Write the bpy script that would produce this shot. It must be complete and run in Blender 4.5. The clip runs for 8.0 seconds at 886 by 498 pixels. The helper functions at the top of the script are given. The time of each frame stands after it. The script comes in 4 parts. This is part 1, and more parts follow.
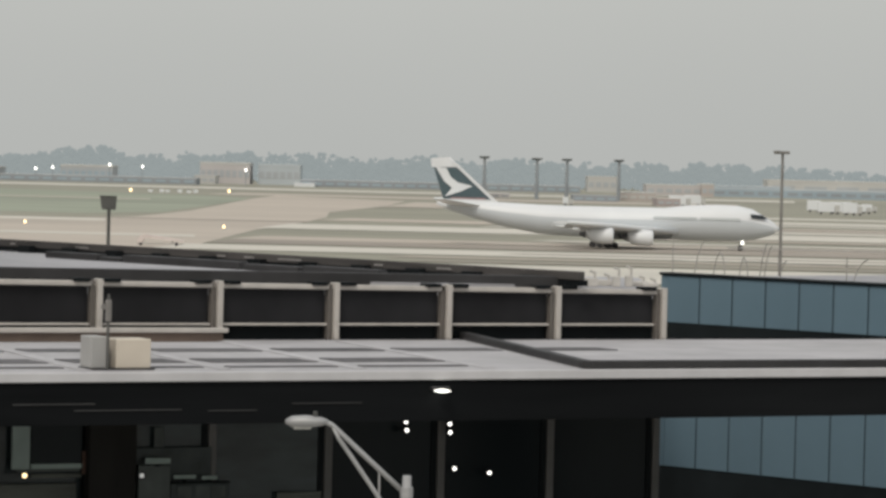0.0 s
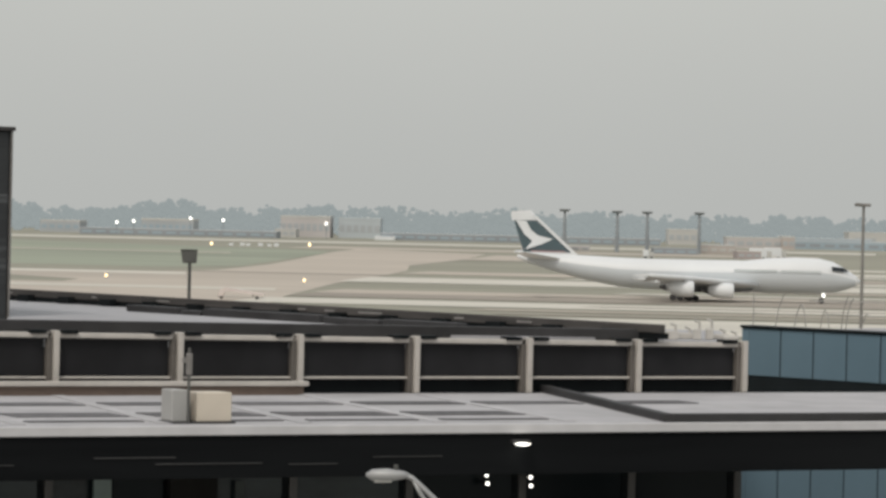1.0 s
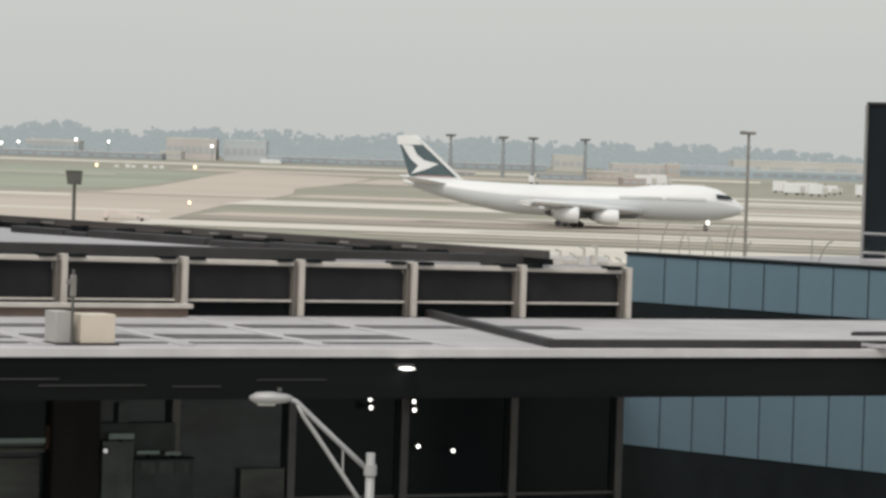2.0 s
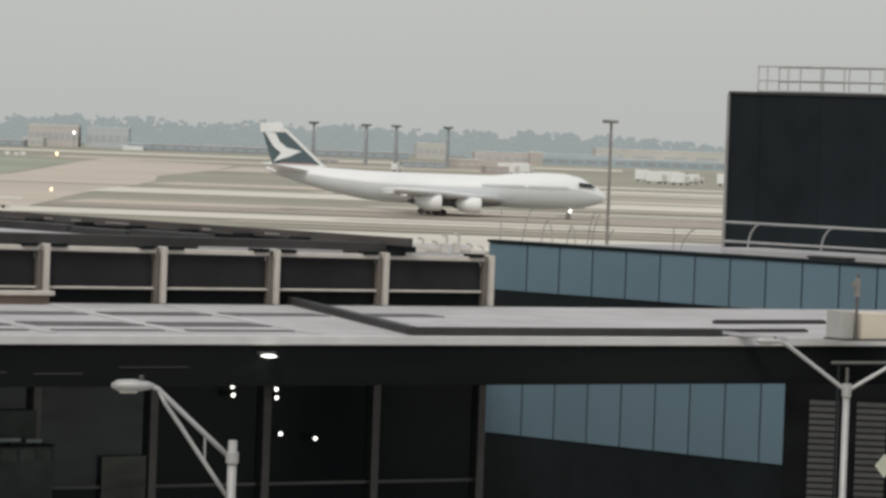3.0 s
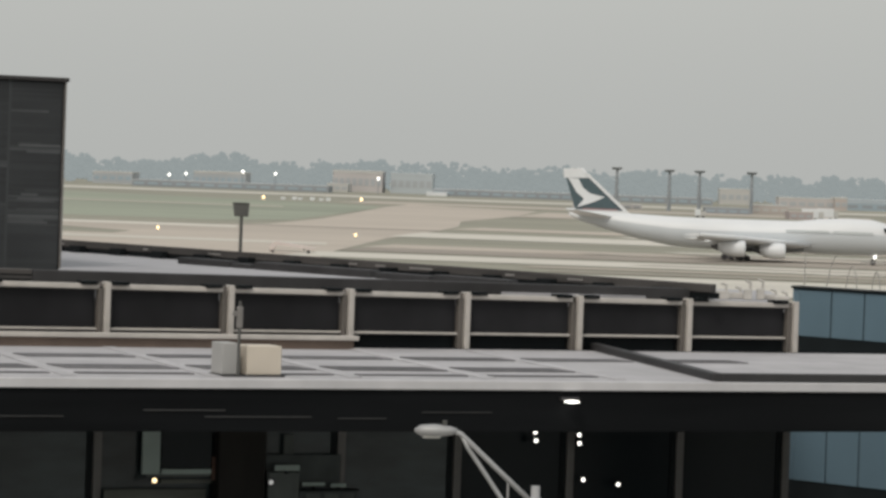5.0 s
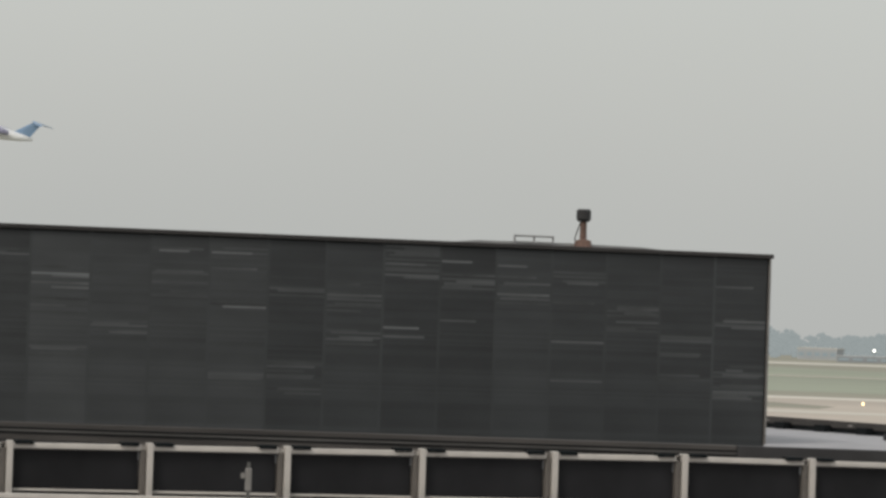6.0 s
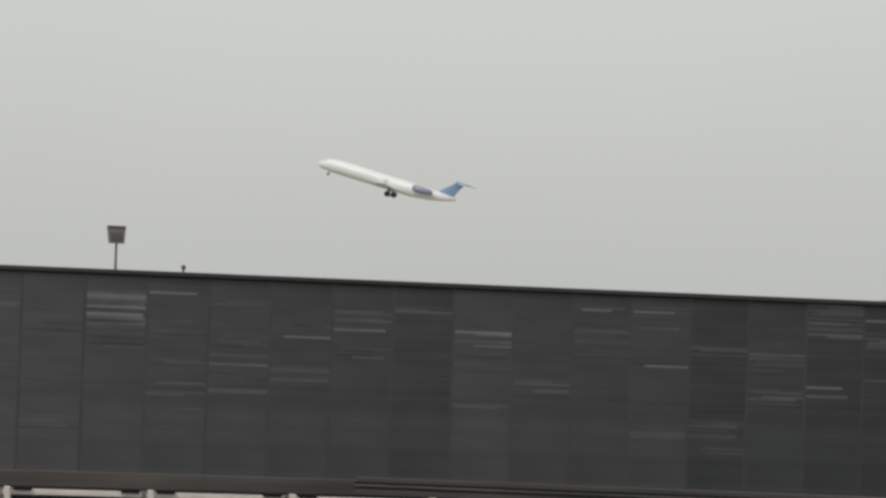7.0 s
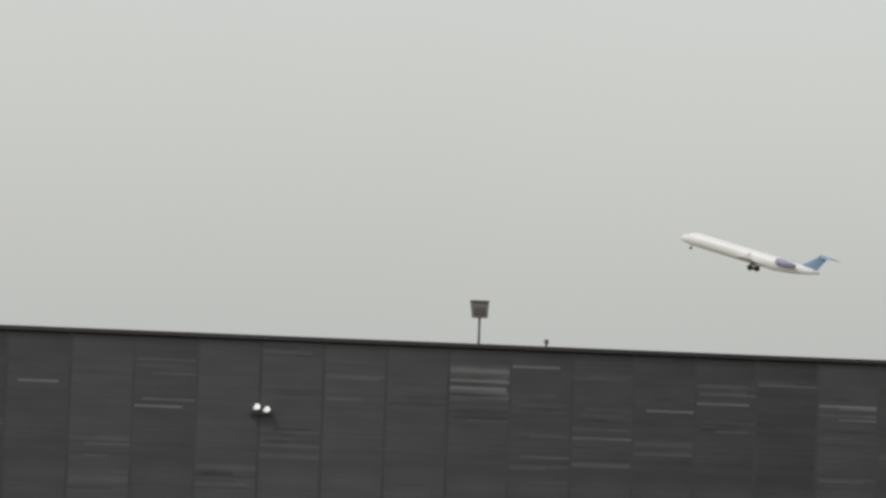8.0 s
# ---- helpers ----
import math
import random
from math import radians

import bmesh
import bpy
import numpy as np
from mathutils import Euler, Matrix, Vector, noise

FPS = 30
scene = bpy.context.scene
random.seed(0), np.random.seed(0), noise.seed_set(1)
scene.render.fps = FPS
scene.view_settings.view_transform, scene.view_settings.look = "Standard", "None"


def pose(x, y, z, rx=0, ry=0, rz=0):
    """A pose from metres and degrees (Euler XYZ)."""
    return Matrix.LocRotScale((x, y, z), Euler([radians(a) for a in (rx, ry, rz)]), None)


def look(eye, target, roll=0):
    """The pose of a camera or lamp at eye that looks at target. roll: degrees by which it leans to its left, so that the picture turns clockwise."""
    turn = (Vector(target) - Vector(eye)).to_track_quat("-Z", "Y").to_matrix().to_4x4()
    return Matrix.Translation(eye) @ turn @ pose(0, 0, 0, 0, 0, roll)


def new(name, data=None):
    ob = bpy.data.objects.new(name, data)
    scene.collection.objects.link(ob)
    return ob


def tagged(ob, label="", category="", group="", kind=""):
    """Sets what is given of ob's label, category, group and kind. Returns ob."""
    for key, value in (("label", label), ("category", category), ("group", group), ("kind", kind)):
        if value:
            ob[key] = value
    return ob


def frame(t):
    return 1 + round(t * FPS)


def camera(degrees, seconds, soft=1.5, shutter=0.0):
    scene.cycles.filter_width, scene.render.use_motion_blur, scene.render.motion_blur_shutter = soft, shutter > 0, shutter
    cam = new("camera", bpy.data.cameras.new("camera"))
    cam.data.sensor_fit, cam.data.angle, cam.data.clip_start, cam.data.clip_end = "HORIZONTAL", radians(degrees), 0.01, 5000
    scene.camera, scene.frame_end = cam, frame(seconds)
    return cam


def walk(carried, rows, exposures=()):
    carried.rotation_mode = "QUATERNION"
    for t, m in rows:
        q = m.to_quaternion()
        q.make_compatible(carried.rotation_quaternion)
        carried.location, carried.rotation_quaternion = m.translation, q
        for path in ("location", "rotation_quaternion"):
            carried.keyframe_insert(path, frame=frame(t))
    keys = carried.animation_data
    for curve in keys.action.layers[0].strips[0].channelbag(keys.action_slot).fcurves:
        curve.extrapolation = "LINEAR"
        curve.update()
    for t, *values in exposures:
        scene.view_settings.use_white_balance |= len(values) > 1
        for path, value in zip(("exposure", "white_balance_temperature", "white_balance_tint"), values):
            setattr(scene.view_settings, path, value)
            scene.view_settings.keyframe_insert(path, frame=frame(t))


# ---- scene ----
# The lens and the turning of a camera that stays in one place, high over the kerbside road.
H = 17.4
EYE = Vector((0.0, 0.0, H))
AIMS = [
    (0.0, -0.000, -1.358, 1.402),
    (0.5, -1.286, -0.487, 1.310),
    (1.0, -1.297, -0.542, 1.293),
    (1.5, -0.395, -1.207, 1.616),
    (1.7, -0.017, -1.451, 1.723),
    (2.8, 2.292, -1.886, 2.118),
    (3.0, 2.750, -1.816, 2.091),
    (3.5, 3.686, -1.539, 2.372),
    (4.0, 3.564, -1.461, 2.358),
    (4.5, 2.153, -1.669, 2.052),
    (4.7, 0.936, -1.648, 2.048),
    (5.8, -11.836, 0.798, 1.949),
    (6.0, -13.359, 1.157, 1.911),
    (6.2, -14.874, 1.409, 1.929),
    (6.5, -17.134, 1.525, 2.103),
    (6.6, -17.806, 1.582, 1.873),
    (6.7, -18.430, 1.621, 1.846),
    (6.8, -19.016, 1.689, 2.004),
    (7.0, -20.099, 1.868, 2.09),
    (7.5, -22.843, 2.468, 2.0),
    (8.0, -25.909, 2.835, 2.15),
]


def aim(yaw, pitch, roll):
    a, b = radians(yaw), radians(pitch)
    return look(EYE, EYE + Vector((math.sin(a) * math.cos(b), math.cos(a) * math.cos(b), math.sin(b))), roll)


cam = camera(14.03, 8.0, soft=3.0)
walk(cam, [(t, aim(a, b, c)) for t, a, b, c in AIMS],
     exposures=[(0.0, 0.0), (0.5, -0.14), (1.0, 0.02), (1.5, 0.17), (1.7, 0.27), (2.8, 0.08), (3.0, 0.06), (3.5, -0.04), (4.0, -0.05), (4.7, -0.04), (5.8, -0.02), (6.0, 0.0), (6.5, 0.04), (7.0, 0.1), (7.5, 0.08), (8.0, 0.1)])

# ---- light: a bright hazy overcast with a weak, wide sun ----
world = bpy.data.worlds.new("overcast")
scene.world = world
world.use_nodes = True
wn, wl = world.node_tree.nodes, world.node_tree.links
wn.clear()
sky = wn.new("ShaderNodeTexSky")
sky.sky_type, sky.sun_disc = "NISHITA", False
sky.sun_elevation, sky.sun_rotation = radians(48), radians(200)
sky.air_density, sky.dust_density = 1.5, 6.0
clear = wn.new("ShaderNodeBackground")
clear.inputs["Strength"].default_value = 0.03
wl.new(sky.outputs[0], clear.inputs["Color"])
cloud = wn.new("ShaderNodeBackground")
coord = wn.new("ShaderNodeTexCoord")
split = wn.new("ShaderNodeSeparateXYZ")
wl.new(coord.outputs["Generated"], split.inputs[0])
wave = wn.new("ShaderNodeTexNoise")
wave.inputs["Scale"].default_value, wave.inputs["Detail"].default_value = 5.0, 3.0
wl.new(coord.outputs["Generated"], wave.inputs["Vector"])
lift = wn.new("ShaderNodeMath")
lift.operation = "MULTIPLY_ADD"
lift.inputs[1].default_value = 0.08
wl.new(wave.outputs["Fac"], lift.inputs[0])
wl.new(split.outputs["Z"], lift.inputs[2])
ramp = wn.new("ShaderNodeValToRGB")
ramp.color_ramp.elements[0].position, ramp.color_ramp.elements[0].color = 0.0, (0.437, 0.448, 0.434, 1)
ramp.color_ramp.elements[1].position, ramp.color_ramp.elements[1].color = 0.22, (0.541, 0.549, 0.532, 1)
wl.new(lift.outputs[0], ramp.inputs[0])
wl.new(ramp.outputs[0], cloud.inputs["Color"])
add = wn.new("ShaderNodeAddShader")
outw = wn.new("ShaderNodeOutputWorld")
wl.new(clear.outputs[0], add.inputs[0])
wl.new(cloud.outputs[0], add.inputs[1])
wl.new(add.outputs[0], outw.inputs[0])

sun = new("sun", bpy.data.lights.new("sun", "SUN"))
sun.data.energy, sun.data.angle, sun.data.color = 1.15, radians(14), (1.0, 0.965, 0.91)
sun.matrix_world = look((0, 0, 300), (90, 250, 0))


# ---- materials ----
def mat(name, color, rough=0.8, metal=0.0, grain=3.0, vary=0.12, bump=0.0, coarse=0.15, island=0.0, per_object=0.0,
        spec=0.4, emit=0.0, stretch=(1, 1, 1)):
    m = bpy.data.materials.new(name)
    m.use_nodes = True
    n, l = m.node_tree.nodes, m.node_tree.links
    b = n["Principled BSDF"]
    b.inputs["Roughness"].default_value, b.inputs["Metallic"].default_value = rough, metal
    b.inputs["Specular IOR Level"].default_value = spec
    c = n.new("ShaderNodeTexCoord")
    mp = n.new("ShaderNodeMapping")
    mp.inputs["Scale"].default_value = stretch
    l.new(c.outputs["Object"], mp.inputs["Vector"])
    fine, big = n.new("ShaderNodeTexNoise"), n.new("ShaderNodeTexNoise")
    fine.inputs["Scale"].default_value, fine.inputs["Detail"].default_value = grain, 5.0
    big.inputs["Scale"].default_value, big.inputs["Detail"].default_value = grain * coarse, 3.0
    for k in (fine, big):
        l.new(mp.outputs[0], k.inputs["Vector"])
    s = n.new("ShaderNodeMath")
    l.new(fine.outputs["Fac"], s.inputs[0])
    l.new(big.outputs["Fac"], s.inputs[1])
    last = s.outputs[0]
    centre = 1.0
    for source, amount in (("Random Per Island", island), ("Random", per_object)):
        if amount:
            g = n.new("ShaderNodeNewGeometry" if source == "Random Per Island" else "ShaderNodeObjectInfo")
            k = n.new("ShaderNodeMath")
            k.operation = "MULTIPLY_ADD"
            k.inputs[1].default_value = amount
            l.new(g.outputs[source], k.inputs[0])
            l.new(last, k.inputs[2])
            last = k.outputs[0]
            centre += amount / 2
    r = n.new("ShaderNodeMapRange")
    r.inputs["From Min"].default_value, r.inputs["From Max"].default_value = centre - 0.5, centre + 0.5
    r.inputs["To Min"].default_value, r.inputs["To Max"].default_value = 1 - vary * 2, 1 + vary * 2
    l.new(last, r.inputs["Value"])
    mul = n.new("ShaderNodeVectorMath")
    mul.operation = "SCALE"
    mul.inputs[0].default_value = color
    l.new(r.outputs[0], mul.inputs["Scale"])
    l.new(mul.outputs[0], b.inputs["Base Color"])
    if bump:
        bp = n.new("ShaderNodeBump")
        bp.inputs["Strength"].default_value, bp.inputs["Distance"].default_value = bump, 0.02
        l.new(fine.outputs["Fac"], bp.inputs["Height"])
        l.new(bp.outputs[0], b.inputs["Normal"])
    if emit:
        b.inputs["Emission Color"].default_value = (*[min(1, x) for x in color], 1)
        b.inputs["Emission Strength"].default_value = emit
    return m


# Airfield tones are lightened to carry the haze over the field.
M_GRASS = mat("hazed_dry_grass", (0.275, 0.266, 0.212), 0.95, grain=0.05, vary=0.16, coarse=0.12, stretch=(0.35, 1, 1))
M_GREEN = mat("hazed_green_grass", (0.285, 0.305, 0.238), 0.95, grain=0.04, vary=0.12, coarse=0.15, stretch=(0.3, 1, 1))
M_CONC = mat("taxiway_concrete", (0.46, 0.405, 0.345), 0.9, grain=0.09, vary=0.1, coarse=0.1, stretch=(0.25, 1, 1))
M_CONC_LIGHT = mat("runway_concrete", (0.57, 0.54, 0.475), 0.9, grain=0.07, vary=0.08, coarse=0.1, stretch=(0.2, 1, 1))
M_TYRE_WORN = mat("tyre_worn_concrete", (0.31, 0.275, 0.235), 0.9, grain=0.06, vary=0.16, coarse=0.2, stretch=(0.15, 1, 1))
M_ASPHALT = mat("bounce_concrete", (0.34, 0.33, 0.31), 0.9, grain=1.0, bump=0.2)
M_MEMBRANE = mat("roof_membrane", (0.4, 0.39, 0.4), 0.75, grain=0.9, vary=0.12, coarse=0.2, bump=0.1)
M_ROOFPAD = mat("dark_roof_strip", (0.135, 0.132, 0.136), 0.9, grain=1.5, vary=0.2, per_object=0.4, bump=0.1, spec=0.1)
M_SEAM = mat("pale_membrane_lap", (0.43, 0.42, 0.43), 0.75, grain=1.2, vary=0.2, coarse=0.3, per_object=0.2)
M_ROOFPALE = mat("pale_roof_sheet", (0.36, 0.355, 0.37), 0.7, grain=0.6, vary=0.1)
M_EDGE = mat("roof_edge_metal", (0.56, 0.55, 0.56), 0.45, 0.2, grain=1.2, vary=0.08)
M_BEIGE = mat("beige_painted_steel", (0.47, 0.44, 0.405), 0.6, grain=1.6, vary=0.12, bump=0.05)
M_BEIGE_SHADE = mat("shaded_beige_steel", (0.125, 0.112, 0.1), 0.7, grain=1.6, vary=0.2)
M_BROWN = mat("brown_curb", (0.14, 0.105, 0.085), 0.8, grain=1.2, vary=0.18)
M_DARKPANEL = mat("charcoal_panel", (0.0165, 0.0165, 0.018), 0.6, grain=0.7, vary=0.25, per_object=0.3, spec=0.15)
M_FASCIA = mat("black_fascia", (0.0098, 0.0106, 0.0114), 0.6, grain=0.5, vary=0.3, stretch=(0.2, 1, 2), spec=0.0)
M_REFLECTION_LINE = mat("fascia_reflection_line", (0.029, 0.029, 0.029), 0.6, grain=0.8, vary=0.45, stretch=(0.5, 1, 1))
M_DARKTRIM = mat("dark_parapet_metal", (0.034, 0.033, 0.034), 0.6, grain=1.0, vary=0.25)
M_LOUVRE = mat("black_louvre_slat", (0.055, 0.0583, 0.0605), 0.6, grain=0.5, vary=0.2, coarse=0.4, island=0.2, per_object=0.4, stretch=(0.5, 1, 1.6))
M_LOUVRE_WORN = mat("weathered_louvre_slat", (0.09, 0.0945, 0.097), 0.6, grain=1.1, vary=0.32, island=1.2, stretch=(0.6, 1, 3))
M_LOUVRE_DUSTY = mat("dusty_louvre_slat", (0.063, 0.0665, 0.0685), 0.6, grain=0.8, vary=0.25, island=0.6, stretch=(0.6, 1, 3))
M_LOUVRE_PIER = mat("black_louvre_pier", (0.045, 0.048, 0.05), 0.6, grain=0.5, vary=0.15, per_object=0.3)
# Darker copies of the slat colour, so that glare is painted as tone.
M_LOUVRE_DARK = mat("darker_louvre_slat", (0.037, 0.0398, 0.0418), 0.6, grain=0.5, vary=0.2, coarse=0.4, island=0.3, per_object=0.4, stretch=(0.5, 1, 1.6))
M_LOUVRE_MID = mat("mid_louvre_slat", (0.046, 0.049, 0.051), 0.6, grain=0.5, vary=0.2, coarse=0.4, island=0.25, per_object=0.4, stretch=(0.5, 1, 1.6))
M_LOUVRE_BACK = mat("louvre_backing", (0.03, 0.031, 0.033), 0.8, grain=0.5, vary=0.2)
M_UPSTAND = mat("streaked_brown_grey_upstand", (0.062, 0.057, 0.054), 0.85, grain=0.9, vary=0.32, coarse=0.3, stretch=(0.3, 1, 4))
M_COPING = mat("dark_brown_coping", (0.036, 0.033, 0.032), 0.7, grain=0.8, vary=0.25, stretch=(0.3, 1, 1))
M_LEDGE = mat("dusty_grey_ledge", (0.11, 0.107, 0.104), 0.85, grain=0.9, vary=0.3, coarse=0.3, stretch=(0.4, 1, 1))
M_BLACKBOX = mat("black_cladding", (0.0125, 0.0145, 0.0155), 0.6, grain=0.6, vary=0.2, spec=0.02)
M_PLANT = mat("blue_black_cladding", (0.0165, 0.0215, 0.025), 0.6, grain=0.6, vary=0.2, spec=0.03)
M_SIDE = mat("grey_edge_flashing", (0.27, 0.27, 0.27), 0.6, grain=1.0)
M_BLUE = mat("blue_grey_spandrel_glass", (0.138, 0.208, 0.258), 0.25, grain=0.4, vary=0.07, per_object=0.25, spec=0.4)
M_MULLION = mat("dark_mullion", (0.014, 0.018, 0.02), 0.5, grain=1.0, vary=0.2, spec=0.12)
M_MULLION_PALE = mat("grey_mullion", (0.2, 0.195, 0.19), 0.5, 0.2, grain=1.0, vary=0.15)
M_SLAT = mat("grey_grille_slat", (0.062, 0.063, 0.062), 0.6, grain=1.0, vary=0.2, per_object=0.3)
M_GLASS_DARK = mat("dark_tinted_glass", (0.017, 0.0235, 0.0275), 0.2, grain=0.3, vary=0.1, per_object=0.2, spec=0.14)
# Reflections in the left panes are painted as lighter green blotches.
M_GLASS_GREEN = mat("green_mottled_glass", (0.043, 0.058, 0.063), 0.2, grain=0.6, vary=0.6, coarse=0.4, per_object=0.3, spec=0.4, stretch=(0.5, 1, 1.4))
M_COLUMN = mat("dark_brown_cladding", (0.036, 0.0345, 0.0325), 0.6, grain=0.8, vary=0.25, spec=0.1, stretch=(1, 1, 0.3))
M_COUNTER = mat("grey_green_laminate", (0.115, 0.135, 0.13), 0.5, grain=1.5, vary=0.3, per_object=0.3)
M_COUNTER_DARK = mat("dark_green_laminate", (0.062, 0.076, 0.077), 0.5, grain=1.2, vary=0.35)
M_GREENISH = mat("green_edged_glass_frame", (0.42, 0.52, 0.49), 0.4, grain=0.8)
M_POLE = mat("galvanised_steel", (0.36, 0.36, 0.36), 0.5, 0.3, grain=2.0, vary=0.1)
M_POLE_DARK = mat("weathered_dark_steel", (0.1, 0.1, 0.095), 0.6, 0.2, grain=1.5, vary=0.15)
M_ANCHOR = mat("dull_grey_steel", (0.21, 0.2, 0.19), 0.6, 0.1, grain=1.5, vary=0.15)
M_FLOOD = mat("weathered_brown_grey_steel", (0.17, 0.155, 0.15), 0.6, 0.1, grain=1.5, vary=0.15)
M_ANCHOR_PALE = mat("weathered_pale_steel", (0.4, 0.385, 0.36), 0.6, 0.1, grain=1.5, vary=0.15)
M_FENCE = mat("zinc_pipe", (0.5, 0.5, 0.49), 0.5, 0.2, grain=1.5, vary=0.1)
M_VENT = mat("weathered_white_unit", (0.46, 0.44, 0.41), 0.7, grain=1.5, vary=0.15)
M_GLASS_PALE = mat("pale_grey_glass", (0.105, 0.115, 0.1), 0.4, grain=0.9, vary=0.55, coarse=0.45, stretch=(0.4, 1, 1.5))
M_BOX = mat("cream_enclosure", (0.6, 0.535, 0.45), 0.6, grain=1.0, vary=0.06)
M_BOX_SIDE = mat("grey_enclosure", (0.38, 0.375, 0.365), 0.6, grain=1.0, vary=0.06)
M_ROSE = mat("faded_pink_paint", (0.6, 0.53, 0.5), 0.6, grain=0.5, vary=0.08)
M_RUST = mat("rusty_vent", (0.16, 0.1, 0.08), 0.8, grain=2.0, vary=0.3)
M_WHITE = mat("white_aircraft_paint", (0.7, 0.715, 0.725), 0.35, grain=0.1, vary=0.04)
M_PALE_GREY = mat("pale_grey_aircraft_paint", (0.53, 0.56, 0.58), 0.35, grain=0.1, vary=0.04)
# Tail, engine and tyre colours below are lightened for the haze between.
M_TAIL_GREEN = mat("dark_green_tail_paint", (0.072, 0.106, 0.12), 0.4, grain=0.2, vary=0.06)
M_TEAL_PALE = mat("pale_teal_paint", (0.57, 0.605, 0.615), 0.4, grain=0.2, vary=0.06)
M_TAIL_BLUE = mat("blue_tail_paint", (0.19, 0.29, 0.43), 0.4, grain=0.2, vary=0.08)
M_VIOLET = mat("dark_blue_engine_paint", (0.26, 0.26, 0.36), 0.4, grain=0.3, vary=0.1)
M_RED_LINE = mat("dull_red_line", (0.3, 0.2, 0.2), 0.5)
M_WING = mat("grey_wing_skin", (0.56, 0.57, 0.57), 0.45, 0.1, grain=0.2, vary=0.08)
M_TYRE = mat("tyre_rubber", (0.05, 0.048, 0.05), 0.9)
M_COCKPIT = mat("cockpit_glass", (0.02, 0.025, 0.03), 0.15)
M_FAN = mat("engine_intake_dark", (0.1, 0.1, 0.105), 0.5, 0.3)
M_LAMP = mat("lit_white_lamp", (1.0, 0.97, 0.9), 0.5, emit=3.0)
M_LAMP_SOFT = mat("dim_white_lamp", (0.75, 0.75, 0.73), 0.5, emit=0.4)
M_AMBER = mat("lit_warm_lamp", (1.0, 0.74, 0.42), 0.5, emit=2.2)
M_LENS = mat("lamp_lens", (0.55, 0.55, 0.52), 0.3)
# Haze before the far trees is put in as emission.
M_TREES_HAZE = mat("far_foliage_haze_glow", (0.022, 0.0246, 0.0247), 0.95, grain=0.03, vary=0.08, spec=0.0, emit=13.0)
# Far walls, roofs and masts: haze is mixed into these base colours.
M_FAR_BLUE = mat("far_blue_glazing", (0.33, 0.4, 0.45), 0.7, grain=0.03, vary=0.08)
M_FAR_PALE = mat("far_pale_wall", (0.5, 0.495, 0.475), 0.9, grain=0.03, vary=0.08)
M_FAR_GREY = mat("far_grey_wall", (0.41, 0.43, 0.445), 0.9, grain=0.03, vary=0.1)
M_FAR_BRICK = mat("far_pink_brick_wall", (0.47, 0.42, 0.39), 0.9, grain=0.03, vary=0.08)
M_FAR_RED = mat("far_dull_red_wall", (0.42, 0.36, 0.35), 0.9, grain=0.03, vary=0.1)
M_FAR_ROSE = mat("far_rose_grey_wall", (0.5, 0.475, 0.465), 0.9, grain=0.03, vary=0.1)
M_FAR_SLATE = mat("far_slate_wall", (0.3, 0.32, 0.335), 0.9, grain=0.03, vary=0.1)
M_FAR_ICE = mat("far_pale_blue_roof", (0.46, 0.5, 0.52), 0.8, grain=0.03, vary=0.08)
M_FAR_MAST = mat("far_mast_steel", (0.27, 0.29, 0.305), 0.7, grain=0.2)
M_SIGN = mat("pale_sign_face", (0.42, 0.44, 0.36), 0.6)


# ---- mesh helpers ----
def bm_box(bm, x0, x1, y0, y1, z0, z1, bevel=0.0):
    made = bmesh.ops.create_cube(bm, size=1.0, matrix=Matrix.LocRotScale(
        ((x0 + x1) / 2, (y0 + y1) / 2, (z0 + z1) / 2), None, (abs(x1 - x0), abs(y1 - y0), abs(z1 - z0))))
    if bevel:
        edges = {e for v in made["verts"] for e in v.link_edges}
        bmesh.ops.bevel(bm, geom=list(edges), offset=bevel, segments=1, affect="EDGES")
    return bm


def box(x0, x1, y0, y1, z0, z1, bevel=0.0):
    return bm_box(bmesh.new(), x0, x1, y0, y1, z0, z1, bevel)


def bm_tube(bm, points, radii, sides=10, caps=True):
    """A round bar through the points, with one radius for each."""
    rings = []
    pts = [Vector(p) for p in points]
    for i, p in enumerate(pts):
        d = (pts[min(i + 1, len(pts) - 1)] - pts[max(i - 1, 0)]).normalized()
        side = d.cross(Vector((0, 1, 0)) if abs(d.y) < 0.9 else Vector((1, 0, 0))).normalized()
        up = side.cross(d)
        rings.append([bm.verts.new(p + radii[i] * (math.cos(a) * side + math.sin(a) * up))
                      for a in (math.tau * k / sides for k in range(sides))])
    for a, b in zip(rings, rings[1:]):
        for k in range(sides):
            bm.faces.new((a[k], a[(k + 1) % sides], b[(k + 1) % sides], b[k]))
    if caps:
        bm.faces.new(rings[0][::-1])
        bm.faces.new(rings[-1])
    return bm


def tube(points, radii, sides=10, caps=True):
    if not isinstance(radii, (list, tuple)):
        radii = [radii] * len(points)
    return bm_tube(bmesh.new(), points, radii, sides, caps)


def loft(sections, sides=20):
    """A skin along x through ellipses (x, height of the centre, half width, half height)."""
    bm = bmesh.new()
    rings = []
    for x, zc, ry, rz in sections:
        rings.append([bm.verts.new((x, ry * math.cos(a), zc + rz * math.sin(a)))
                      for a in (math.tau * k / sides for k in range(sides))])
    for a, b in zip(rings, rings[1:]):
        for k in range(sides):
            bm.faces.new((a[k], a[(k + 1) % sides], b[(k + 1) % sides], b[k]))
    bm.faces.new(rings[0][::-1])
    bm.faces.new(rings[-1])
    return bm


